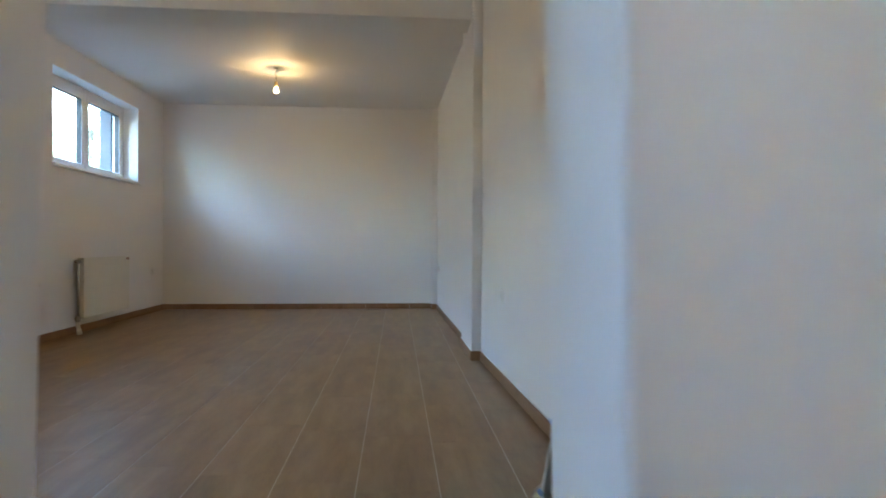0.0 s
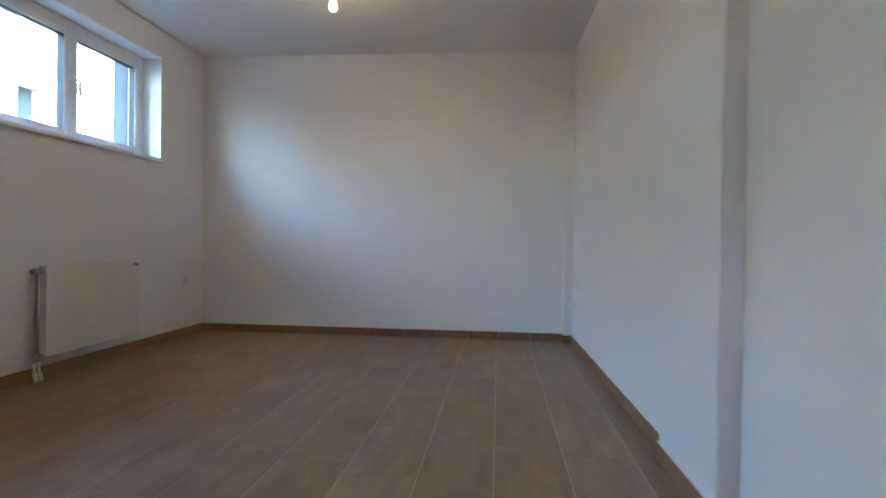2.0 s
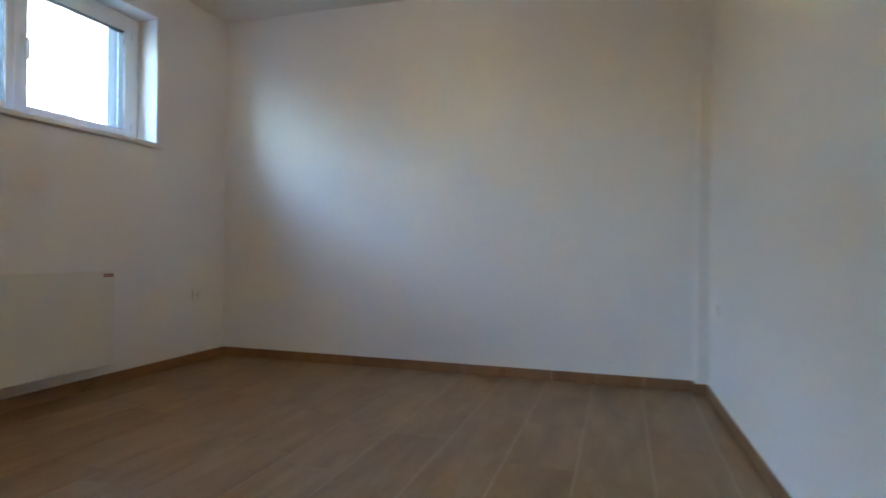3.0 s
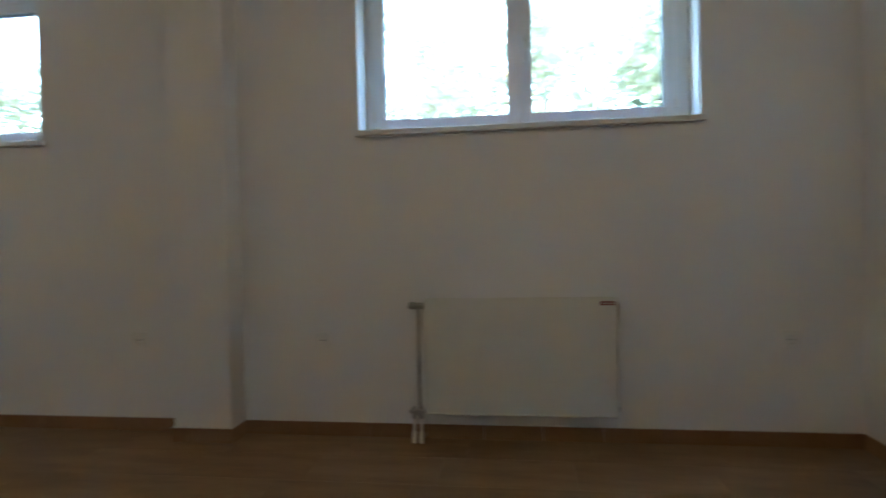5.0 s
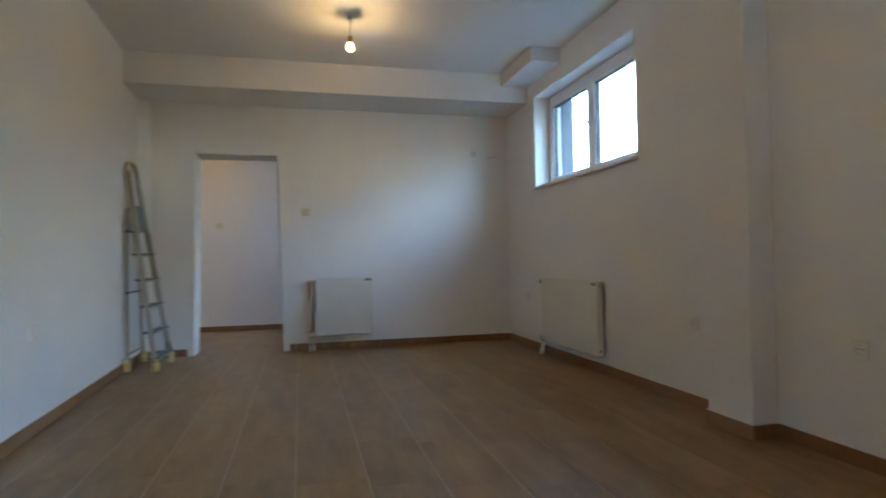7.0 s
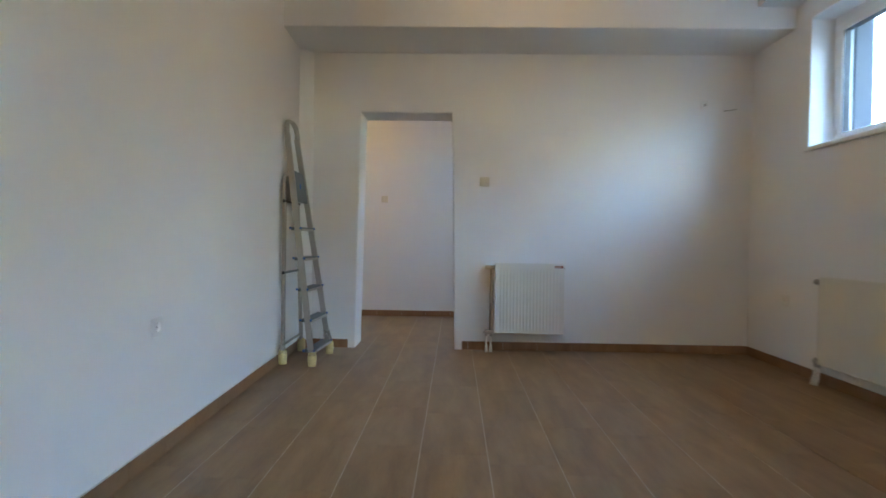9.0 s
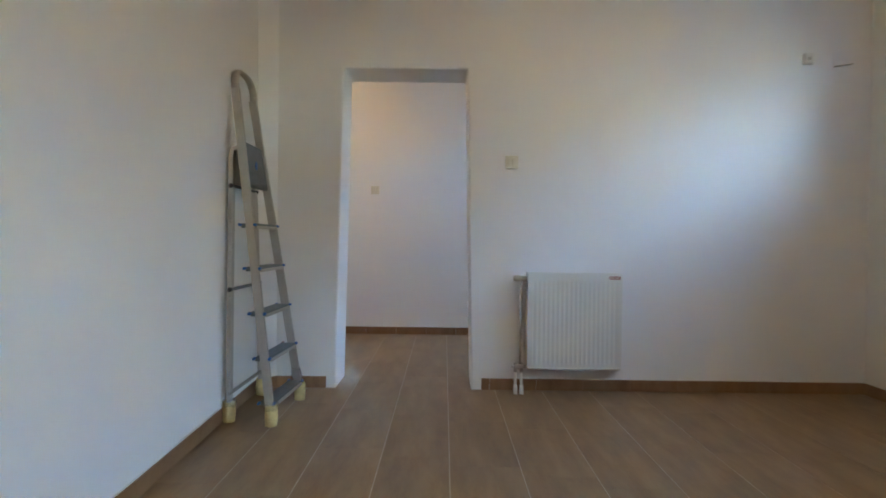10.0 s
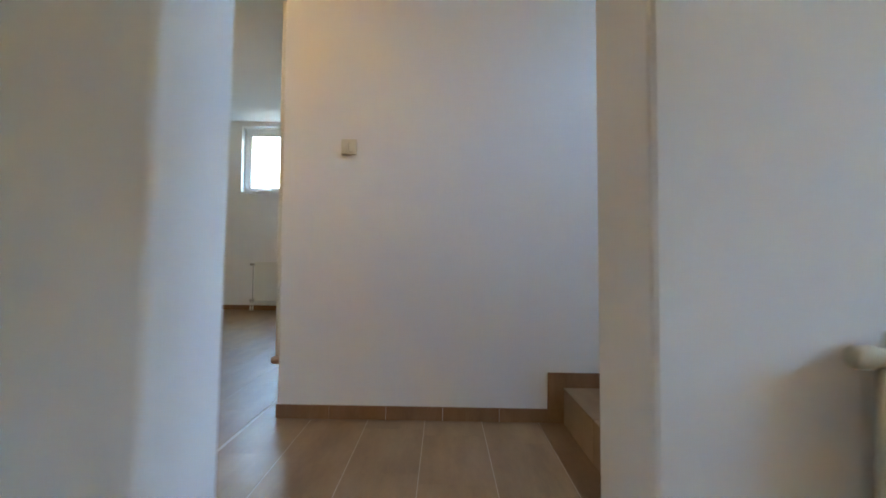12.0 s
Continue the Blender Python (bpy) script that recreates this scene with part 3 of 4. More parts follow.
def make_tall_radiator(x, y0, y1, z0, z1, label):
    """An upright panel radiator on the wall at x, facing east, with its valve under the north end."""
    root = empty("radiator", pose(x, y1, 0))
    tagged(root, label, "radiator")
    w = y1 - y0
    n = 9
    pitch = (w - 0.04) / n
    front = box((0.060, -w, z0), (0.080, 0.0, z1), 0.006, 3)
    for k in range(n):
        c = -0.02 - (k + 0.5) * pitch
        add_box(front, (0.079, c - pitch * 0.36, z0 + 0.05), (0.0835, c + pitch * 0.36, z1 - 0.05))
    part("front_panel", front, ENAMEL, root, "upright fluted front panel")
    part("back_panel", box((0.028, -w + 0.01, z0 + 0.01), (0.042, -0.01, z1 - 0.01), 0.004), ENAMEL, root)
    for v in (-w + 0.002, -0.006):
        part("side_cover", box((0.034, v, z0 + 0.004), (0.070, v + 0.004, z1 - 0.004), 0.001, 1), ENAMEL, root)
    for z in (z0 + 0.25, z1 - 0.25):
        part("bracket", box((0.0, -w / 2 - 0.05, z - 0.015), (0.030, -w / 2 + 0.05, z + 0.015), 0.002, 1), ENAMEL, root)
    head = lathe([(0.012, 0.0), (0.016, 0.004), (0.016, 0.016), (0.023, 0.022), (0.025, 0.048), (0.021, 0.062), (0.008, 0.067)], 16)
    bmesh.ops.transform(head, matrix=Matrix.Translation((0.062, -0.09, z0 - 0.035)) @ Matrix.Rotation(radians(90), 4, "Y"), verts=head.verts[:])
    valve = part("valve_head", head, WHITE_PLASTIC, root, "round white thermostatic head", True)
    part("valve_body", tube([(0.052, -0.09, z0 + 0.005), (0.052, -0.09, z0 - 0.06)], 0.011, 10), CHROME, valve, "nickel valve body", True)
    for v in (-0.09, -w + 0.09):
        part("pipe_tail", tube([(0.052, v, z0 + 0.004), (0.052, v, 0.0)], 0.008, 10), WHITE_PLASTIC, root, "white pipe tail", True)
    return root


make_tall_radiator(HALL_END, -2.80, -2.31, 0.29, 2.33, "tall cream upright panel radiator round the hall corner")


# ---- sockets and switches ----
def make_socket(m, label="white wall socket with a round recess"):
    root = empty("wall_socket", m)
    tagged(root, label, "socket", "wall sockets")
    n, half, r, d = 32, 0.041, 0.021, 0.011
    plate, cup = bmesh.new(), bmesh.new()
    rows = []
    for i in range(n):
        a = 2 * math.pi * (i + 0.5) / n
        ca, sa = math.cos(a), math.sin(a)
        q = (half - 0.003) / max(abs(ca), abs(sa))
        o = half / max(abs(ca), abs(sa))
        rows.append([plate.verts.new(p) for p in ((ca * r, d - 0.001, sa * r), (ca * (r + 0.002), d, sa * (r + 0.002)), (ca * q, d, sa * q),
                                                  (ca * o, d - 0.003, sa * o), (ca * o, 0.0, sa * o))])
    for i in range(n):
        p, k = rows[i], rows[(i + 1) % n]
        for j in range(4):
            plate.faces.new((p[j], p[j + 1], k[j + 1], k[j]))
    bmesh.ops.recalc_face_normals(plate, faces=plate.faces[:])
    part("cover_plate", plate, WHITE_PLASTIC, root)
    rim = [cup.verts.new((math.cos(2 * math.pi * (i + 0.5) / n) * r, d - 0.001, math.sin(2 * math.pi * (i + 0.5) / n) * r)) for i in range(n)]
    base = [cup.verts.new((v.co.x * 0.97, 0.001, v.co.z * 0.97)) for v in rim]
    cup.faces.new(base)
    for i in range(n):
        j = (i + 1) % n
        cup.faces.new((rim[i], rim[j], base[j], base[i]))
    part("recess", cup, WHITE_PLASTIC, root)
    for z in (0.0185, -0.0185):
        part("earth_clip", box((-0.003, 0.001, z - 0.0012), (0.003, 0.0095, z + 0.0012), 0.0005, 1), CHROME, root, "metal earth clip")
    for u in (-0.0095, 0.0095):
        part("pin_hole", box((u - 0.003, 0.0005, -0.003), (u + 0.003, 0.0022, 0.003), 0.0005, 1), DARK, root, "dark pin hole")
    return root


def make_switch(m, label):
    root = empty("light_switch", m)
    tagged(root, label, "light switch")
    part("cover_plate", box((-0.041, 0.0, -0.041), (0.041, 0.011, 0.041), 0.004), PLASTIC, root)
    for u in (-0.0145, 0.0145):
        bm = box((u - 0.0138, 0.009, -0.028), (u + 0.0138, 0.017, 0.028), 0.003)
        part("rocker", bm, PLASTIC, root)
    return root


face_east = to_west
face_west = Matrix(((0, -1, 0, 0), (-1, 0, 0, 0), (0, 0, 1, 0), (0, 0, 0, 1)))
make_socket(Matrix.Translation((0, 4.268, 0.515)) @ face_east)
make_socket(Matrix.Translation((0, 3.192, 0.513)) @ face_east)
make_socket(Matrix.Translation((0, 6.62, 0.525)) @ face_east)
make_socket(Matrix.Translation((0, 0.557, 0.53)) @ face_east)
make_socket(Matrix.Translation((east(2.594), 2.594, 0.567)) @ face_west, "white wall socket on the long wall")
make_socket(Matrix.Translation((east(6.55), 6.55, 0.575)) @ face_west, "white wall socket near the end wall")
make_switch(Matrix.Translation((2.292, 0, 1.466)), "ivory double rocker light switch beside the doorway")
make_switch(Matrix.Translation((3.42, HALL_Y, 1.455)), "ivory light switch on the hall wall")

# outlet and loose cable end high on the door wall
outlet = empty("cable_outlet", pose(0.412, 0, 2.145))
tagged(outlet, "small white wall outlet with a round hole", "outlet")
part("plate", box((-0.032, 0, -0.036), (0.032, 0.014, 0.036), 0.005), WHITE_PLASTIC, outlet)
part("insert", box((-0.022, 0.012, -0.026), (0.022, 0.017, 0.026), 0.003), WHITE_PLASTIC, outlet)
hole = lathe([(0.012, 0.0), (0.012, 0.004), (0.007, 0.005), (0.006, 0.001), (0.0, 0.0005)], 12)
bmesh.ops.transform(hole, matrix=Matrix.Translation((0, 0.0165, 0)) @ Matrix.Rotation(radians(-90), 4, "X"), verts=hole.verts[:])
part("entry", hole, SHADE_PLASTIC, outlet, "greyish cable entry", True)
jbox = empty("junction_box", pose(0.195, 0, 2.145))
tagged(jbox, "flush white junction box cover with a loose grey cable end", "junction box")
part("cover", box((-0.055, 0, -0.05), (0.055, 0.005, 0.05), 0.002), WALL, jbox)
part("cable", tube([(0.05, 0.006, -0.046), (0.02, 0.012, -0.044), (-0.015, 0.02, -0.040), (-0.05, 0.03, -0.036)], 0.0045), SHADE_PLASTIC, jbox,
     "short grey cable end", True)


# ---- pendant bulbs ----
def make_pendant(x, y, ceiling, drop, label):
    root = empty("pendant_bulb", pose(x, y, ceiling))
    tagged(root, label, "ceiling lamp", "bare bulbs")
    part("ceiling_hook", lathe([(0.0, -0.016), (0.014, -0.014), (0.022, -0.004), (0.024, 0.0)], 16), WHITE_PLASTIC, root, "", True)
    zs = -drop
    bm = tube([(0.0, 0.0, -0.01), (0.006, 0.004, -0.05), (-0.004, 0.008, -0.09), (0.003, 0.0, -0.13), (0.0, 0.0, zs + 0.085)], 0.0028, 6)
    part("flex", bm, FLEX, root, "brown twisted flex", True)
    loop = [(0.004 + 0.018 * math.cos(a), 0.01 * math.sin(a), -0.055 + 0.026 * math.sin(a)) for a in [i * math.pi / 5 for i in range(8)]]
    part("flex_loop", tube(loop, 0.0026, 6), FLEX, root, "brown loop of spare flex", True)
    part("lamp_holder", lathe([(0.010, zs + 0.090), (0.018, zs + 0.082), (0.0195, zs + 0.050), (0.0205, zs + 0.034)], 16), BRASS, root, "", True)
    prof = [(0.0, zs - 0.034), (0.013, zs - 0.032), (0.024, zs - 0.021), (0.029, zs - 0.004), (0.027, zs + 0.010), (0.019, zs + 0.026), (0.014, zs + 0.034)]
    bulb = part("bulb", lathe(prof, 18), BULB_GLASS, root, "glowing clear bulb", True)
    core = lathe([(0.0, zs - 0.014), (0.008, zs - 0.012), (0.0115, zs - 0.002), (0.008, zs + 0.008), (0.0, zs + 0.010)], 12)
    part("filament", core, BULB, bulb, "bright warm filament", True)
    return root


make_pendant(1.84, 5.24, CEIL_N, 0.235, "bare glowing bulb hanging by a flex from the ceiling")
make_pendant(1.955, 1.79, CEIL_S, 0.265, "bare glowing bulb hanging by a flex from the ceiling")
make_pendant(4.1, -1.15, HALL_CEIL, 0.235, "bare glowing bulb hanging in the hall")
make_pendant(5.95, -4.6, 2.965, 0.265, "bare glowing bulb hanging in the far room")

# ---- ladder ----
ladder = empty("step_ladder", pose(3.69, 0.46, 0))
tagged(ladder, "folded aluminium step ladder with yellow wrapped feet leaning on the wall", "ladder")
LO = Vector((3.69, 0.46, 0))


def lp(p):
    return Vector(p) - LO


FN0, FN1 = Vector((3.594, 0.762, 0.03)), Vector((3.838, 0.625, 1.755))
FS0, FS1 = Vector((3.569, 0.283, 0.03)), Vector((3.844, 0.335, 1.755))


def along(a, b, z):
    return a.lerp(b, (z - a.z) / (b.z - a.z))


side_dir = (1, 0, 0)
part("front_rail", tube([lp(FN0), lp(FN1)], 0.02, 4, (0.021, 0.011), side_dir), ALU, ladder)
part("front_rail", tube([lp(FS0), lp(FS1)], 0.02, 4, (0.021, 0.011), side_dir), ALU, ladder)
arch = []
for i in range(13):
    a = math.pi * i / 12
    c = (FN1 + FS1) / 2
    half = (FN1.y - FS1.y) / 2
    yy = math.copysign(abs(math.cos(a)) ** 0.7, math.cos(a))
    arch.append(lp((FN1.x + 0.012 * math.sin(a), c.y + half * yy, FN1.z + 0.115 * math.sin(a) ** 0.75)))
part("grab_rail", tube(arch, 0.02, 8, (0.021, 0.012), side_dir), ALU, ladder, "rounded aluminium grab rail", True)
for k, z in enumerate((0.120, 0.345, 0.575, 0.808, 1.036)):
    n, s = along(FN0, FN1, z), along(FS0, FS1, z)
    d, db = 0.027, 0.052
    bm = bmesh.new()
    pts = [(n.x - d, n.y - 0.012), (n.x + db, n.y - 0.012), (s.x + db, s.y + 0.012), (s.x - d, s.y + 0.012)]
    lo = [bm.verts.new(lp((x, y, z - 0.022))) for x, y in pts]
    hi = [bm.verts.new(lp((x, y, z))) for x, y in pts]
    bm.faces.new(lo)
    bm.faces.new(hi[::-1])
    for i in range(4):
        j = (i + 1) % 4
        bm.faces.new((lo[i], hi[i], hi[j], lo[j]))
    bmesh.ops.recalc_face_normals(bm, faces=bm.faces[:])
    bmesh.ops.bevel(bm, geom=bm.edges[:], offset=0.003, segments=1, affect="EDGES")
    for q in range(7):
        off = -0.021 + q * 0.011
        add_tube(bm, [lp((n.x + off, n.y - 0.018, z + 0.0005)), lp((s.x + off, s.y + 0.018, z + 0.0005))], 0.002, 4, (0.0018, 0.002), (0, 0, 1))
    step = part("tread", bm, STEP_GREY, ladder, "grey ribbed tread")
    lip = tube([lp((n.x - d - 0.003, n.y - 0.014, z - 0.017)), lp((s.x - d - 0.003, s.y + 0.014, z - 0.017))], 0.006, 4, (0.008, 0.0025), (0, 0, 1))
    part("lip", lip, ALU, step, "bright aluminium front lip")
    for e, sgn in ((n, 1), (s, -1)):
        for o in (-d, db):
            red = k == 1 and sgn < 0 and o > 0
            y0, y1 = (e.y - 0.010, e.y + 0.017) if sgn > 0 else (e.y - 0.017, e.y + 0.010)
            cap = box(lp((e.x + o - 0.007, y0, z - 0.013)), lp((e.x + o + 0.007, y1, z + 0.002)), 0.004)
            part("end_cap", cap, RED_TAG if red else BLUE, step, "red plastic end cap" if red else "blue plastic end cap")
# folded platform
bm = bmesh.new()
c0, c1 = 1.235, 1.475
pa = [along(FN0, FN1, c0) + Vector((-0.012, -0.014, 0)), along(FS0, FS1, c0) + Vector((-0.012, 0.014, 0)),
      along(FS0, FS1, c1) + Vector((-0.012, 0.014, 0)), along(FN0, FN1, c1) + Vector((-0.012, -0.014, 0))]
f0 = [bm.verts.new(lp(p)) for p in pa]
f1 = [bm.verts.new(lp(p + Vector((0.028, 0, 0)))) for p in pa]
bm.faces.new(f0)
bm.faces.new(f1[::-1])
for i in range(4):
    j = (i + 1) % 4
    bm.faces.new((f0[i], f1[i], f1[j], f0[j]))
bmesh.ops.recalc_face_normals(bm, faces=bm.faces[:])
bmesh.ops.bevel(bm, geom=bm.edges[:], offset=0.005, segments=2, affect="EDGES")
ridges = []
for q in range(5):
    z = 1.26 + q * 0.018
    a, b = along(FN0, FN1, z), along(FS0, FS1, z)
    ridges.append(tube([lp((a.x - 0.012, a.y - 0.03, z)), lp((b.x - 0.012, b.y + 0.03, z))], 0.002, 4, (0.002, 0.003), (0, 0, 1)))
platform = part("platform", bm, STEP_GREY, ladder, "grey folded platform")
for r in ridges:
    part("ridge", r, STEP_GREY, platform)
pc = along((FN0 + FS0) / 2, (FN1 + FS1) / 2, 1.36)
sticker = lathe([(0.022, 0), (0.022, 0.002), (0.02, 0.0025)], 16)
bmesh.ops.transform(sticker, matrix=Matrix.Translation(lp((pc.x - 0.0125, pc.y, pc.z))) @ Matrix.Rotation(radians(-90), 4, "Y") @ Matrix.Diagonal((1.1, 0.8, 1, 1)), verts=sticker.verts[:])
part("sticker", sticker, BLUE, platform, "round blue sticker")
# rear legs
RN0, RN1 = Vector((3.832, 0.703, 0.03)), Vector((3.848, 0.640, 1.43))
RS0, RS1 = Vector((3.832, 0.180, 0.03)), Vector((3.848, 0.305, 1.43))
for a, b in ((RN0, RN1), (RS0, RS1)):
    pts = [lp(a), lp(a.lerp(b, 0.97)), lp(b + Vector((-0.008, -0.004, 0.0))), lp(b + Vector((-0.06, -0.004, 0.018)))]
    part("rear_leg", tube(pts, 0.02, 4, (0.011, 0.020), side_dir), ALU, ladder)
for z, mat, r in ((0.150, DULL_STEEL, (0.011, 0.006)), (0.69, STEP_GREY, (0.009, 0.009)), (1.235, DARK, (0.008, 0.008))):
    a, b = along(RN0, RN1, z), along(RS0, RS1, z)
    bar = part("cross_bar", tube([lp(a + Vector((-0.006, 0.022, 0))), lp(b + Vector((-0.006, -0.022, 0)))], 0.01, 8, r, (0, 0, 1)), mat, ladder, "grey cross bar")
    if z > 0.5:
        for e, sgn in ((a, 1), (b, -1)):
            knob = lathe([(0.012, 0.0), (0.013, 0.004), (0.010, 0.010), (0.004, 0.012)], 10)
            bmesh.ops.transform(knob, matrix=Matrix.Translation(lp(e + Vector((-0.004, sgn * 0.020, 0)))) @ Matrix.Rotation(radians(-90 * sgn), 4, "X"), verts=knob.verts[:])
            part("bolt_cap", knob, DARK, bar, "black bolt cap", True)
for e in (FN0, FS0, RN0, RS0):
    bm = lathe([(0.026, -0.03), (0.031, -0.027), (0.033, 0.02), (0.031, 0.065), (0.028, 0.075)], 14)
    for v in bm.verts:
        w = noise.noise(v.co * 40 + e * 10) * 0.010
        if v.co.z > -0.02:
            v.co += Vector((w, -w, w * 0.5))
    bmesh.ops.transform(bm, matrix=Matrix.Translation(lp(e)), verts=bm.verts[:])
    foot = part("foot", bm, YELLOW, ladder, "yellow foam foot wrap", True)
    if e in (FN0, RN0):
        bm = lathe([(0.032, 0.05), (0.037, 0.062), (0.036, 0.080), (0.029, 0.092)], 12)
        for v in bm.verts:
            w = noise.noise(v.co * 60 + e * 7) * 0.006
            v.co += Vector((w, w, 0))
        bmesh.ops.transform(bm, matrix=Matrix.Translation(lp(e)), verts=bm.verts[:])
        part("film_collar", bm, FILM, foot, "crumpled clear film collar", True)

# loose film round the foot of the ladder
bm = bmesh.new()
rings = []
for k in range(5):
    z = 0.10 + k * 0.024
    c = along(FS0, FS1, z)
    rings.append([bm.verts.new(lp((c.x + (0.036 + 0.012 * noise.noise(Vector((k * 0.9, a * 1.7, 3)))) * math.cos(a) * (1 - 0.06 * k),
                                   c.y + (0.030 + 0.012 * noise.noise(Vector((k * 0.7, a * 1.3, 9)))) * math.sin(a), z)))
                  for a in [0.4 + i * 0.42 for i in range(12)]])
for r0, r1 in zip(rings, rings[1:]):
    for i in range(11):
        bm.faces.new((r0[i], r0[i + 1], r1[i + 1], r1[i]))
wrap = part("film_wrap", bm, FILM, ladder, "loose clear film wrap", True)
thick = wrap.modifiers.new("thickness", "SOLIDIFY")
thick.thickness = 0.0012

# ---- outside ----
bm = bmesh.new()
R = 600.0
inner = [(-OUT, FAR_Y - 0.4), (7.5, FAR_Y - 0.4), (7.5, NORTH + 0.3), (-OUT, NORTH + 0.3)]
outer = [(-R, -R), (R, -R), (R, R), (-R, R)]
vi = [bm.verts.new((x, y, 1.05)) for x, y in inner]
vo = [bm.verts.new((x, y, 1.05)) for x, y in outer]
for i in range(4):
    j = (i + 1) % 4
    bm.faces.new((vo[i], vo[j], vi[j], vi[i]))
bmesh.ops.recalc_face_normals(bm, faces=bm.faces[:])
structure("ground", bm, GRASS, "dark trodden yard outside the windows", "ground")

# neighbour's house, gable towards the windows
house = empty("house", pose(-8.5, 12.9, 0.96))
tagged(house, "pale rough-walled neighbouring house with a steep gable", "house")
HW, HL, EAVE, PEAK = 4.95, 3.2, 2.95, 5.56
HWIN = (1.12, 1.94, 2.74, 3.66)
bm = bmesh.new()


def roof_z(u):
    return EAVE + (PEAK - EAVE) * (1 - abs(u) / HW)


cols = [-HL, 0.0, HWIN[0], HWIN[1], HW]
for a, b in zip(cols, cols[1:]):
    if (a, b) == (HWIN[0], HWIN[1]):
        cells = [((a, 0), (b, 0), (b, HWIN[2]), (a, HWIN[2])), ((a, HWIN[3]), (b, HWIN[3]), (b, roof_z(b)), (a, roof_z(a)))]
    else:
        cells = [((a, 0), (b, 0), (b, roof_z(b)), (a, roof_z(a)))]
    for cell in cells:
        bm.faces.new([bm.verts.new((0, u, z)) for u, z in cell])
bmesh.ops.remove_doubles(bm, verts=bm.verts[:], dist=0.001)
res = bmesh.ops.extrude_face_region(bm, geom=bm.faces[:])
bmesh.ops.translate(bm, vec=(-0.35, 0, 0), verts=[g for g in res["geom"] if isinstance(g, bmesh.types.BMVert)])
bmesh.ops.recalc_face_normals(bm, faces=bm.faces[:])
gable = part("gable_wall", bm, OUT_WALL, house)
# loose masonry: ragged blocks round the opening and a few standing proud of the face
rng = random.Random(77)
blocks = []
for side, sgn in ((HWIN[0], 1), (HWIN[1], -1)):
    for k in range(12):
        out = rng.uniform(0.005, 0.05)
        z = HWIN[2] + 0.005 + k * 0.078
        blocks.append(((-0.20, min(side, side + sgn * out), z), (-0.01 - 0.02 * rng.random(), max(side, side + sgn * out), z + 0.066)))
for k in range(60):
    u, z = rng.uniform(-0.4, 4.4), rng.uniform(1.4, 4.7)
    if z < roof_z(u) - 0.3 and not (HWIN[0] - 0.3 < u < HWIN[1] + 0.15 and HWIN[2] - 0.2 < z < HWIN[3] + 0.1):
        blocks.append(((-0.03, u, z), (rng.uniform(0.015, 0.05), u + rng.uniform(0.08, 0.24), z + 0.066)))
for lo_b, hi_b in blocks:
    part("brick", box(lo_b, hi_b, 0.005, 1), OUT_WALL, gable)
part("side_wall", box((-2.6, -HL, 0), (-0.35, -HL + 0.3, roof_z(HL))), OUT_WALL, house)
part("side_wall", box((-2.6, HW - 0.3, 0), (-0.35, HW, EAVE)), OUT_WALL, house)
slope = math.atan2(PEAK - EAVE, HW)
for sgn in (-1, 1):
    bm = bmesh.new()
    reach = (HL if sgn < 0 else HW) + 0.25
    vs = [bm.verts.new(p) for p in ((0.10, 0, PEAK + 0.01), (0.10, sgn * reach, roof_z(reach)), (-2.75, sgn * reach, roof_z(reach)), (-2.75, 0, PEAK + 0.01))]
    f = bm.faces.new(vs)
    res = bmesh.ops.extrude_face_region(bm, geom=[f])
    bmesh.ops.translate(bm, vec=(0, 0, 0.05), verts=[g for g in res["geom"] if isinstance(g, bmesh.types.BMVert)])
    bmesh.ops.recalc_face_normals(bm, faces=bm.faces[:])
    roof = part("roof", bm, ROOF, house, "grey-brown tiled roof slope")
    # uneven verge tiles along the gable edge
    for k in range(int(reach / math.cos(slope) / 0.32)):
        a = 0.10 + k * 0.32
        tile = box((-0.16, 0.0, 0.0), (0.05, 0.34, 0.035), 0.006, 1)
        turn = Matrix.Rotation(-slope + rng.uniform(-0.04, 0.04), 4, "X")
        bmesh.ops.transform(tile, matrix=Matrix.Translation((0.07 + rng.uniform(-0.03, 0.04), a * math.cos(slope), PEAK + 0.065 - a * math.sin(slope))) @ turn,
                            verts=tile.verts[:])
        if sgn < 0:
            bmesh.ops.transform(tile, matrix=Matrix.Diagonal((1, -1, 1, 1)), verts=tile.verts[:])
            bmesh.ops.reverse_faces(tile, faces=tile.faces[:])
        part("roof_tile", tile, ROOF, roof)
W0, W1, W2, W3 = HWIN
hw = part("window", boxes([((-2.3, W0 - 0.2, W2 - 0.3), (-2.2, W1 + 0.2, W3 + 0.3)), ((-2.2, W0 - 0.3, W2 - 0.3), (-0.36, W0 - 0.2, W3 + 0.3)),
                           ((-2.2, W1 + 0.2, W2 - 0.3), (-0.36, W1 + 0.3, W3 + 0.3)), ((-2.2, W0 - 0.2, W2 - 0.4), (-0.36, W1 + 0.2, W2 - 0.3)),
                           ((-2.2, W0 - 0.2, W3 + 0.3), (-0.36, W1 + 0.2, W3 + 0.4))]), DARK_ROOM, house, "dim blue-grey unglazed window opening")
part("window_frame", box((-0.30, W0 + 0.06, W2), (-0.26, W0 + 0.09, W3)), ROOF, hw)


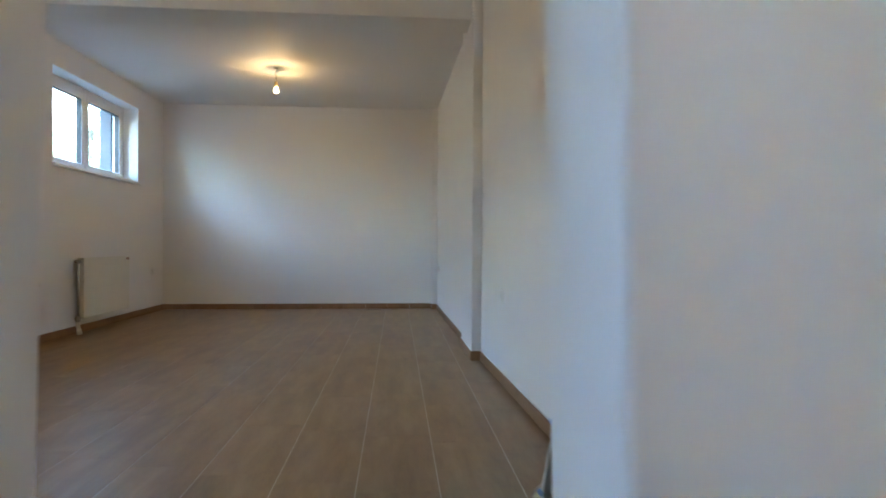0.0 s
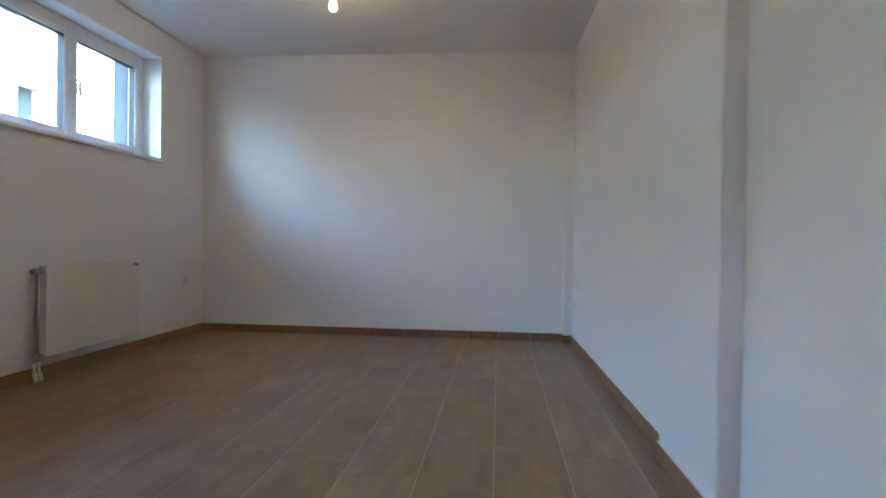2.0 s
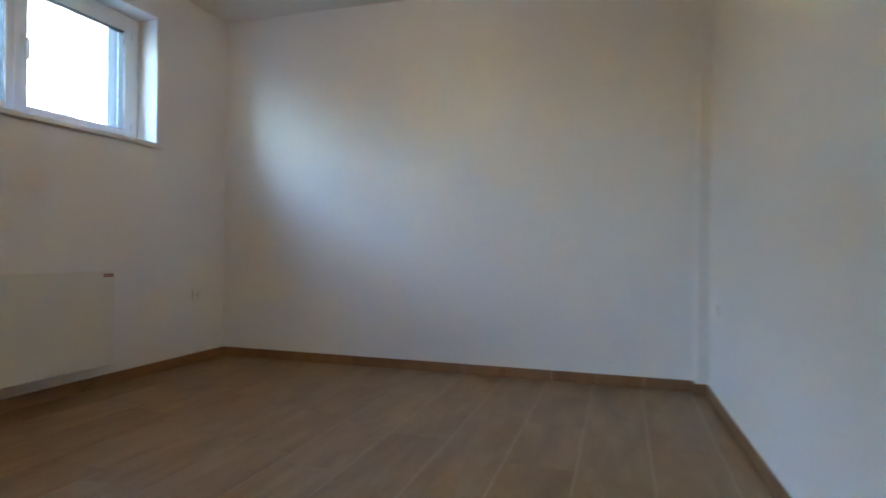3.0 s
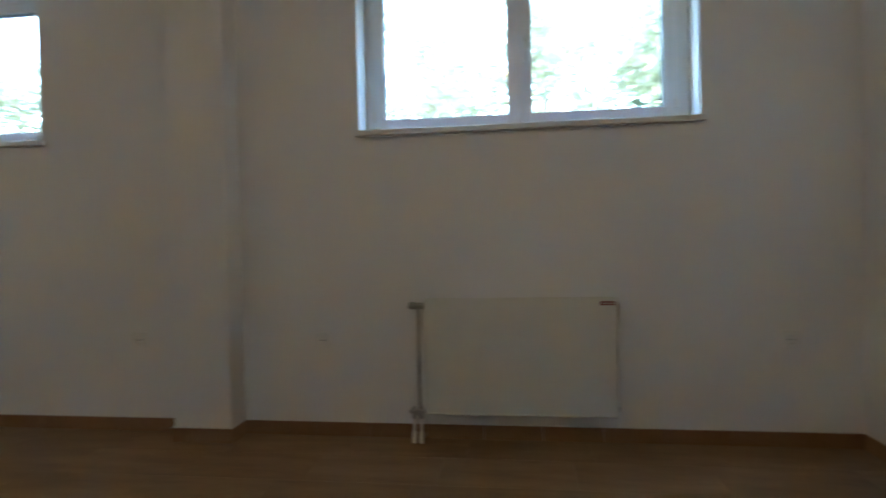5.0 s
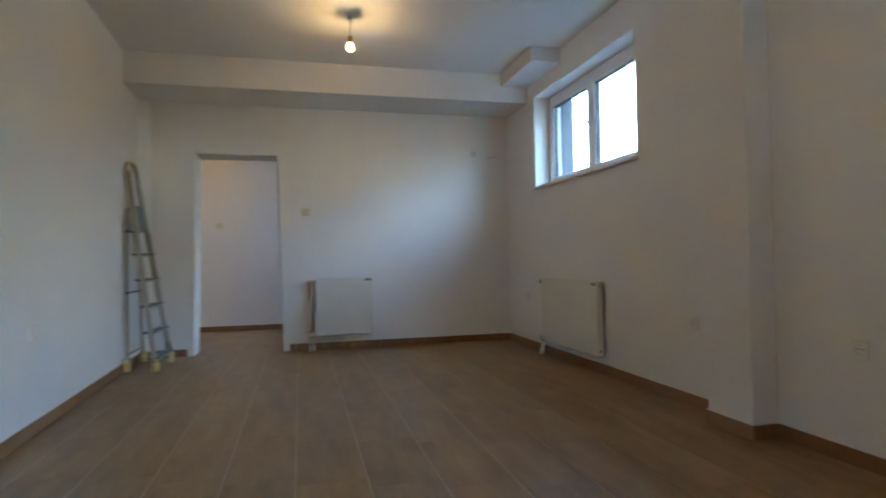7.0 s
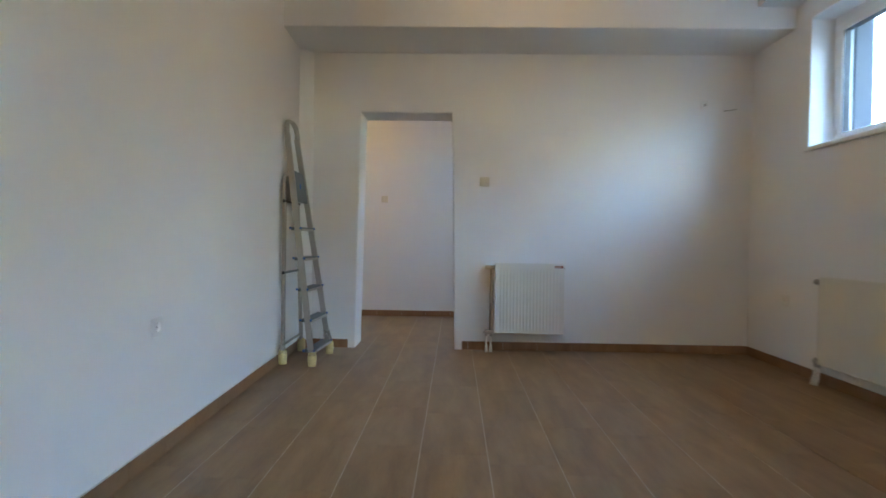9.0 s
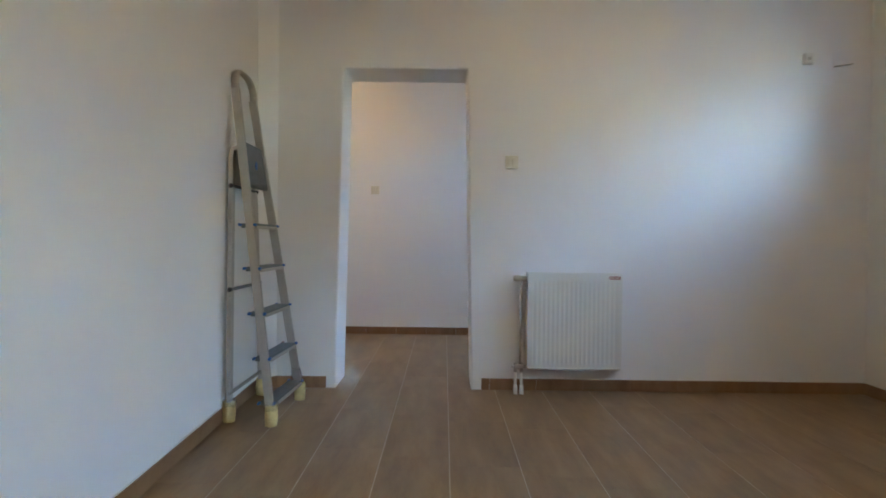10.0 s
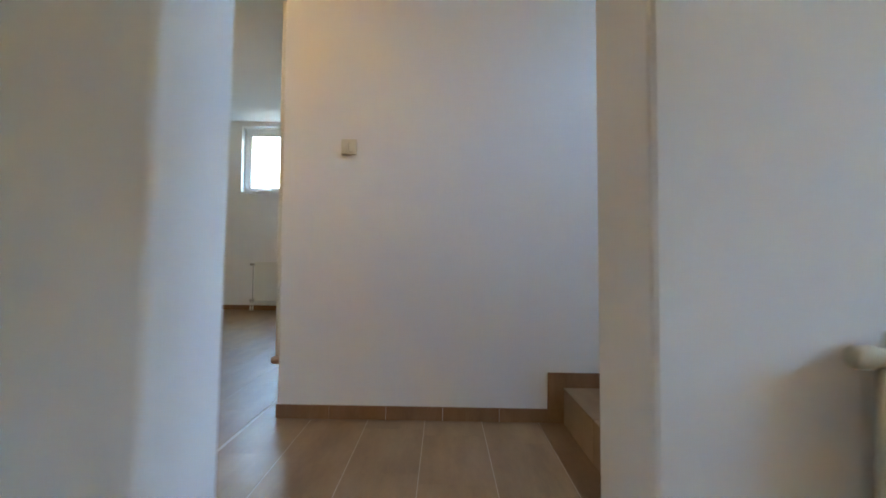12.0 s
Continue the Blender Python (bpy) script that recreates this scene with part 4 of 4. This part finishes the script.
# ---- tree ----
def make_tree(x, y, height, seed, label):
    rng = random.Random(seed)
    root = empty("tree", pose(x, y, 1.05))
    tagged(root, label, "tree")
    bm = bmesh.new()
    add_tube(bm, [(0, 0, -0.1), (0.05, 0.02, height * 0.25), (-0.04, 0.08, height * 0.5), (0.05, 0.0, height * 0.8)], 0.11, 8)
    tips = []
    for i in range(36):
        z = height * rng.uniform(0.06, 0.85)
        a = rng.uniform(0, 2 * math.pi)
        ln = rng.uniform(1.2, 2.6) * (1.1 - 0.5 * z / height)
        p0 = Vector((0, 0.03, z))
        p2 = p0 + Vector((math.cos(a) * ln, math.sin(a) * ln, ln * rng.uniform(0.2, 0.7)))
        p1 = (p0 + p2) / 2 + Vector((0, 0, 0.12))
        add_tube(bm, [p0, p1, p2], 0.028, 5)
        tips += [p1, p2, (p1 + p2) / 2]
    part("trunk", bm, BARK, root, "", True)
    verts, faces = [], []
    for tip in tips:
        for _ in range(42):
            c = tip + Vector((rng.gauss(0, 0.42), rng.gauss(0, 0.42), rng.gauss(0, 0.36)))
            u = Vector((rng.uniform(-1, 1), rng.uniform(-1, 1), rng.uniform(-1, 1))).normalized()
            v = u.orthogonal().normalized()
            s = rng.uniform(0.09, 0.19)
            b = len(verts)
            verts += [c - u * s, c + v * s * 0.45, c + u * s, c - v * s * 0.45]
            faces.append((b, b + 1, b + 2, b + 3))
    me = bpy.data.meshes.new("crown")
    me.from_pydata([tuple(v) for v in verts], [], faces)
    me.materials.append(LEAF)
    crown = new("crown", me)
    crown.parent = root
    return root


# Trees extend the foliage to block low sky light; seeds 101-109 added for this.
for tx, ty, th, seed in ((-16.0, 13.2, 6.8, 2), (-15.5, 9.5, 7.6, 3), (-16.0, 6.2, 8.2, 5), (-15.0, 2.6, 7.4, 8), (-16.5, -1.0, 8.2, 13),
                         (-15.0, -4.4, 7.4, 21), (-16.0, -8.2, 7.8, 34), (-12.5, 18.8, 3.3, 101), (-9.2, 20.6, 4.2, 103), (-5.8, 22.0, 5.6, 107), (-2.4, 23.0, 6.4, 109), (-15.0, -12.0, 7.2, 55), (-16.0, -16.0, 7.6, 89)):
    make_tree(tx, ty, th, seed, "dense leafy green tree beyond the yard, blocking low sky light")

# ---- unseen hedge, added to block low outside light ----
BLOCKER_LEAF = plain("dark_blocker_green", (0.035, 0.05, 0.025), 0.6, 0, 0.4, 4)
rng = random.Random(404)
verts, faces = [], []
for k in range(34000):
    s = rng.random()
    hx, hy = (-11.5, -18 + 33.5 * s * 1.25) if s < 0.8 else (-11.5 + 11.5 * (s - 0.8) * 5, 15.5 + 4.5 * (s - 0.8) * 5)
    if hx < -6.2 and 7.2 < hy < 18.4:
        # shifted in front of the house to block its low bounced light
        hx = -6.4
    top = (2.75 if s < 0.8 and hx < -11 else 2.0) + 0.25 * noise.noise(Vector((hx * 0.5, hy * 0.7, 1)))
    c = Vector((hx + rng.gauss(0, 0.3), hy + rng.gauss(0, 0.25), 1.02 + top * rng.random() ** 0.8))
    u = Vector((rng.uniform(-1, 1), rng.uniform(-1, 1), rng.uniform(-1, 1))).normalized()
    v = u.orthogonal().normalized()
    w = rng.uniform(0.07, 0.15)
    b = len(verts)
    verts += [c - u * w, c + v * w * 0.5, c + u * w, c - v * w * 0.5]
    faces.append((b, b + 1, b + 2, b + 3))
me = bpy.data.meshes.new("hedge")
me.from_pydata([tuple(v) for v in verts], [], faces)
me.materials.append(BLOCKER_LEAF)
tagged(new("hedge", me), "unseen dark green hedge added to block low light", "hedge", "", "stuff")

# ---- floor tiles ----
TW, TL = 0.302, 0.6


def tile_mesh(w, l, name, mat, th=0.009):
    bm = bmesh.new()
    c = 0.0004
    lo = [bm.verts.new(p) for p in ((0, 0, -th), (w, 0, -th), (w, l, -th), (0, l, -th))]
    mi = [bm.verts.new(p) for p in ((0, 0, -c), (w, 0, -c), (w, l, -c), (0, l, -c))]
    hi = [bm.verts.new(p) for p in ((c, 0, 0), (w - c, 0, 0), (w - c, l, 0), (c, l, 0))]
    bm.faces.new(hi)
    for i in range(4):
        j = (i + 1) % 4
        bm.faces.new((lo[i], lo[j], mi[j], mi[i]))
        bm.faces.new((mi[i], mi[j], hi[j], hi[i]))
    return mesh_of(bm, name, mat)


tile_cache = {}


def lay_tiles(x0, x1, y0, y1, jx, jy):
    """Tiles over a rectangle, cut at its edges; joints at jx + k TW and jy + k TL."""
    i0, i1 = math.floor((x0 - jx) / TW), math.ceil((x1 - jx) / TW)
    j0, j1 = math.floor((y0 - jy) / TL), math.ceil((y1 - jy) / TL) + 1
    for i in range(i0, i1):
        for j in range(j0, j1):
            a0, a1 = max(jx + i * TW, x0), min(jx + (i + 1) * TW, x1)
            # each row of tiles is shifted a little along the last one
            off = jy - 0.1 * (i + round((jx - 2.38) / TW))
            off -= TL * math.floor((off - jy) / TL)
            b0, b1 = max(off + (j - 1) * TL, y0), min(off + j * TL, y1)
            if a1 - a0 < 0.02 or b1 - b0 < 0.02:
                continue
            w, l = round(a1 - a0 - 0.0038, 4), round(b1 - b0 - 0.0010, 4)
            key = (w, l)
            if key not in tile_cache:
                tile_cache[key] = tile_mesh(w, l, "tile", TILE)
            ob = new("tile", tile_cache[key])
            ob.parent = floor
            ob.location = (a0 + 0.0019, b0 + 0.0005, random.uniform(-0.0003, 0.0))


lay_tiles(0.0, 3.88, -WALL_T + 0.0, NORTH, 2.383, 0.053)
lay_tiles(2.2, 3.88, HALL_Y, -WALL_T, 2.383, 0.053)
lay_tiles(3.88, 6.9, -5.65, -WALL_T, 2.383, 0.053)
lay_tiles(HALL_END, 3.88, -5.65, HALL_Y, 2.383, 0.053)
bm = bmesh.new()
for i in range(12):
    for j in range(4):
        x, y = HALL_END + i * TW, FAR_Y + j * TL
        add_box(bm, (x + 0.002, y + 0.001, -0.009), (min(x + TW, 7.2) - 0.002, min(y + TL, -5.65) - 0.001, 0.0))
far_tiles = part("tiles", bm, TILE, floor)
tagged(far_tiles, "", "", "", "stuff")

# ---- skirting ----
baseboard = empty("baseboard")
tagged(baseboard, "brown tile skirting with thin pale joints along the walls", "baseboard", "", "structure")
skirt_cache = {}


def skirt_mesh(length):
    if length not in skirt_cache:
        bm = bmesh.new()
        add_box(bm, (0.001, 0.0, 0.0015), (length - 0.001, 0.009, SKIRT_H))
        top = [e for e in bm.edges if all(v.co.z > 0.05 and v.co.y > 0.005 for v in e.verts)]
        bmesh.ops.bevel(bm, geom=top, offset=0.003, segments=2, affect="EDGES")
        skirt_cache[length] = mesh_of(bm, "skirting_tile", SKIRT)
    return skirt_cache[length]


def skirting(p0, p1):
    """Skirting tiles from p0 to p1 with the room on the left of the run."""
    a, b = Vector(p0), Vector(p1)
    d = b - a
    ln = d.length
    ang = math.atan2(d.y, d.x)
    s = 0.0
    while s < ln - 0.004:
        piece = round(min(0.302, ln - s), 3)
        if ln - s - piece < 0.02:
            piece = round(ln - s, 3)
        p = a + d.normalized() * s
        ob = new("skirting_tile", skirt_mesh(piece))
        ob.parent = baseboard
        ob.matrix_local = Matrix.Translation((p.x, p.y, 0)) @ Matrix.Rotation(ang, 4, "Z")
        s += piece
    bm = bmesh.new()
    add_box(bm, (0.0, 0.0005, SKIRT_H + 0.0002), (ln, 0.0055, SKIRT_H + 0.0036))
    line = part("caulk_line", bm, SILL, baseboard, "thin white caulk line")
    line.matrix_local = Matrix.Translation((a.x, a.y, 0)) @ Matrix.Rotation(ang, 4, "Z")


skirting((0.0, 0.0), (2.47, 0.0))
skirting((3.47, 0.0), (3.788, 0.0))
skirting((3.788, 0.0), (3.892, 0.10))
skirting((3.892, 0.10), (east(3.345), 3.345))
skirting((east(3.345), 3.345), (3.705, 3.345))
skirting((3.705, 3.336), (3.699, 3.989))
skirting((3.699, 3.98), (east(3.98), 3.98))
skirting((east(3.989), 3.989), (east(6.86), 6.86))
skirting((east(6.86), 6.86), (3.612, 6.86))
skirting((3.612, 6.851), (3.612, NORTH))
skirting((3.612, NORTH), (0.0, NORTH))
skirting((0.0, NORTH - 0.009), (0.0, 3.815))
skirting((0.009, 3.815), (0.155, 3.815))
skirting((0.155, 3.824), (0.155, 3.481))
skirting((0.155, 3.49), (0.009, 3.49))
skirting((0.0, 3.49), (0.0, 0.009))
skirting((2.29, HALL_Y), (HALL_END, HALL_Y))
skirting((HALL_END, HALL_Y), (HALL_END, FAR_Y))
skirting((HALL_END + 0.009, FAR_Y), (7.2, FAR_Y))
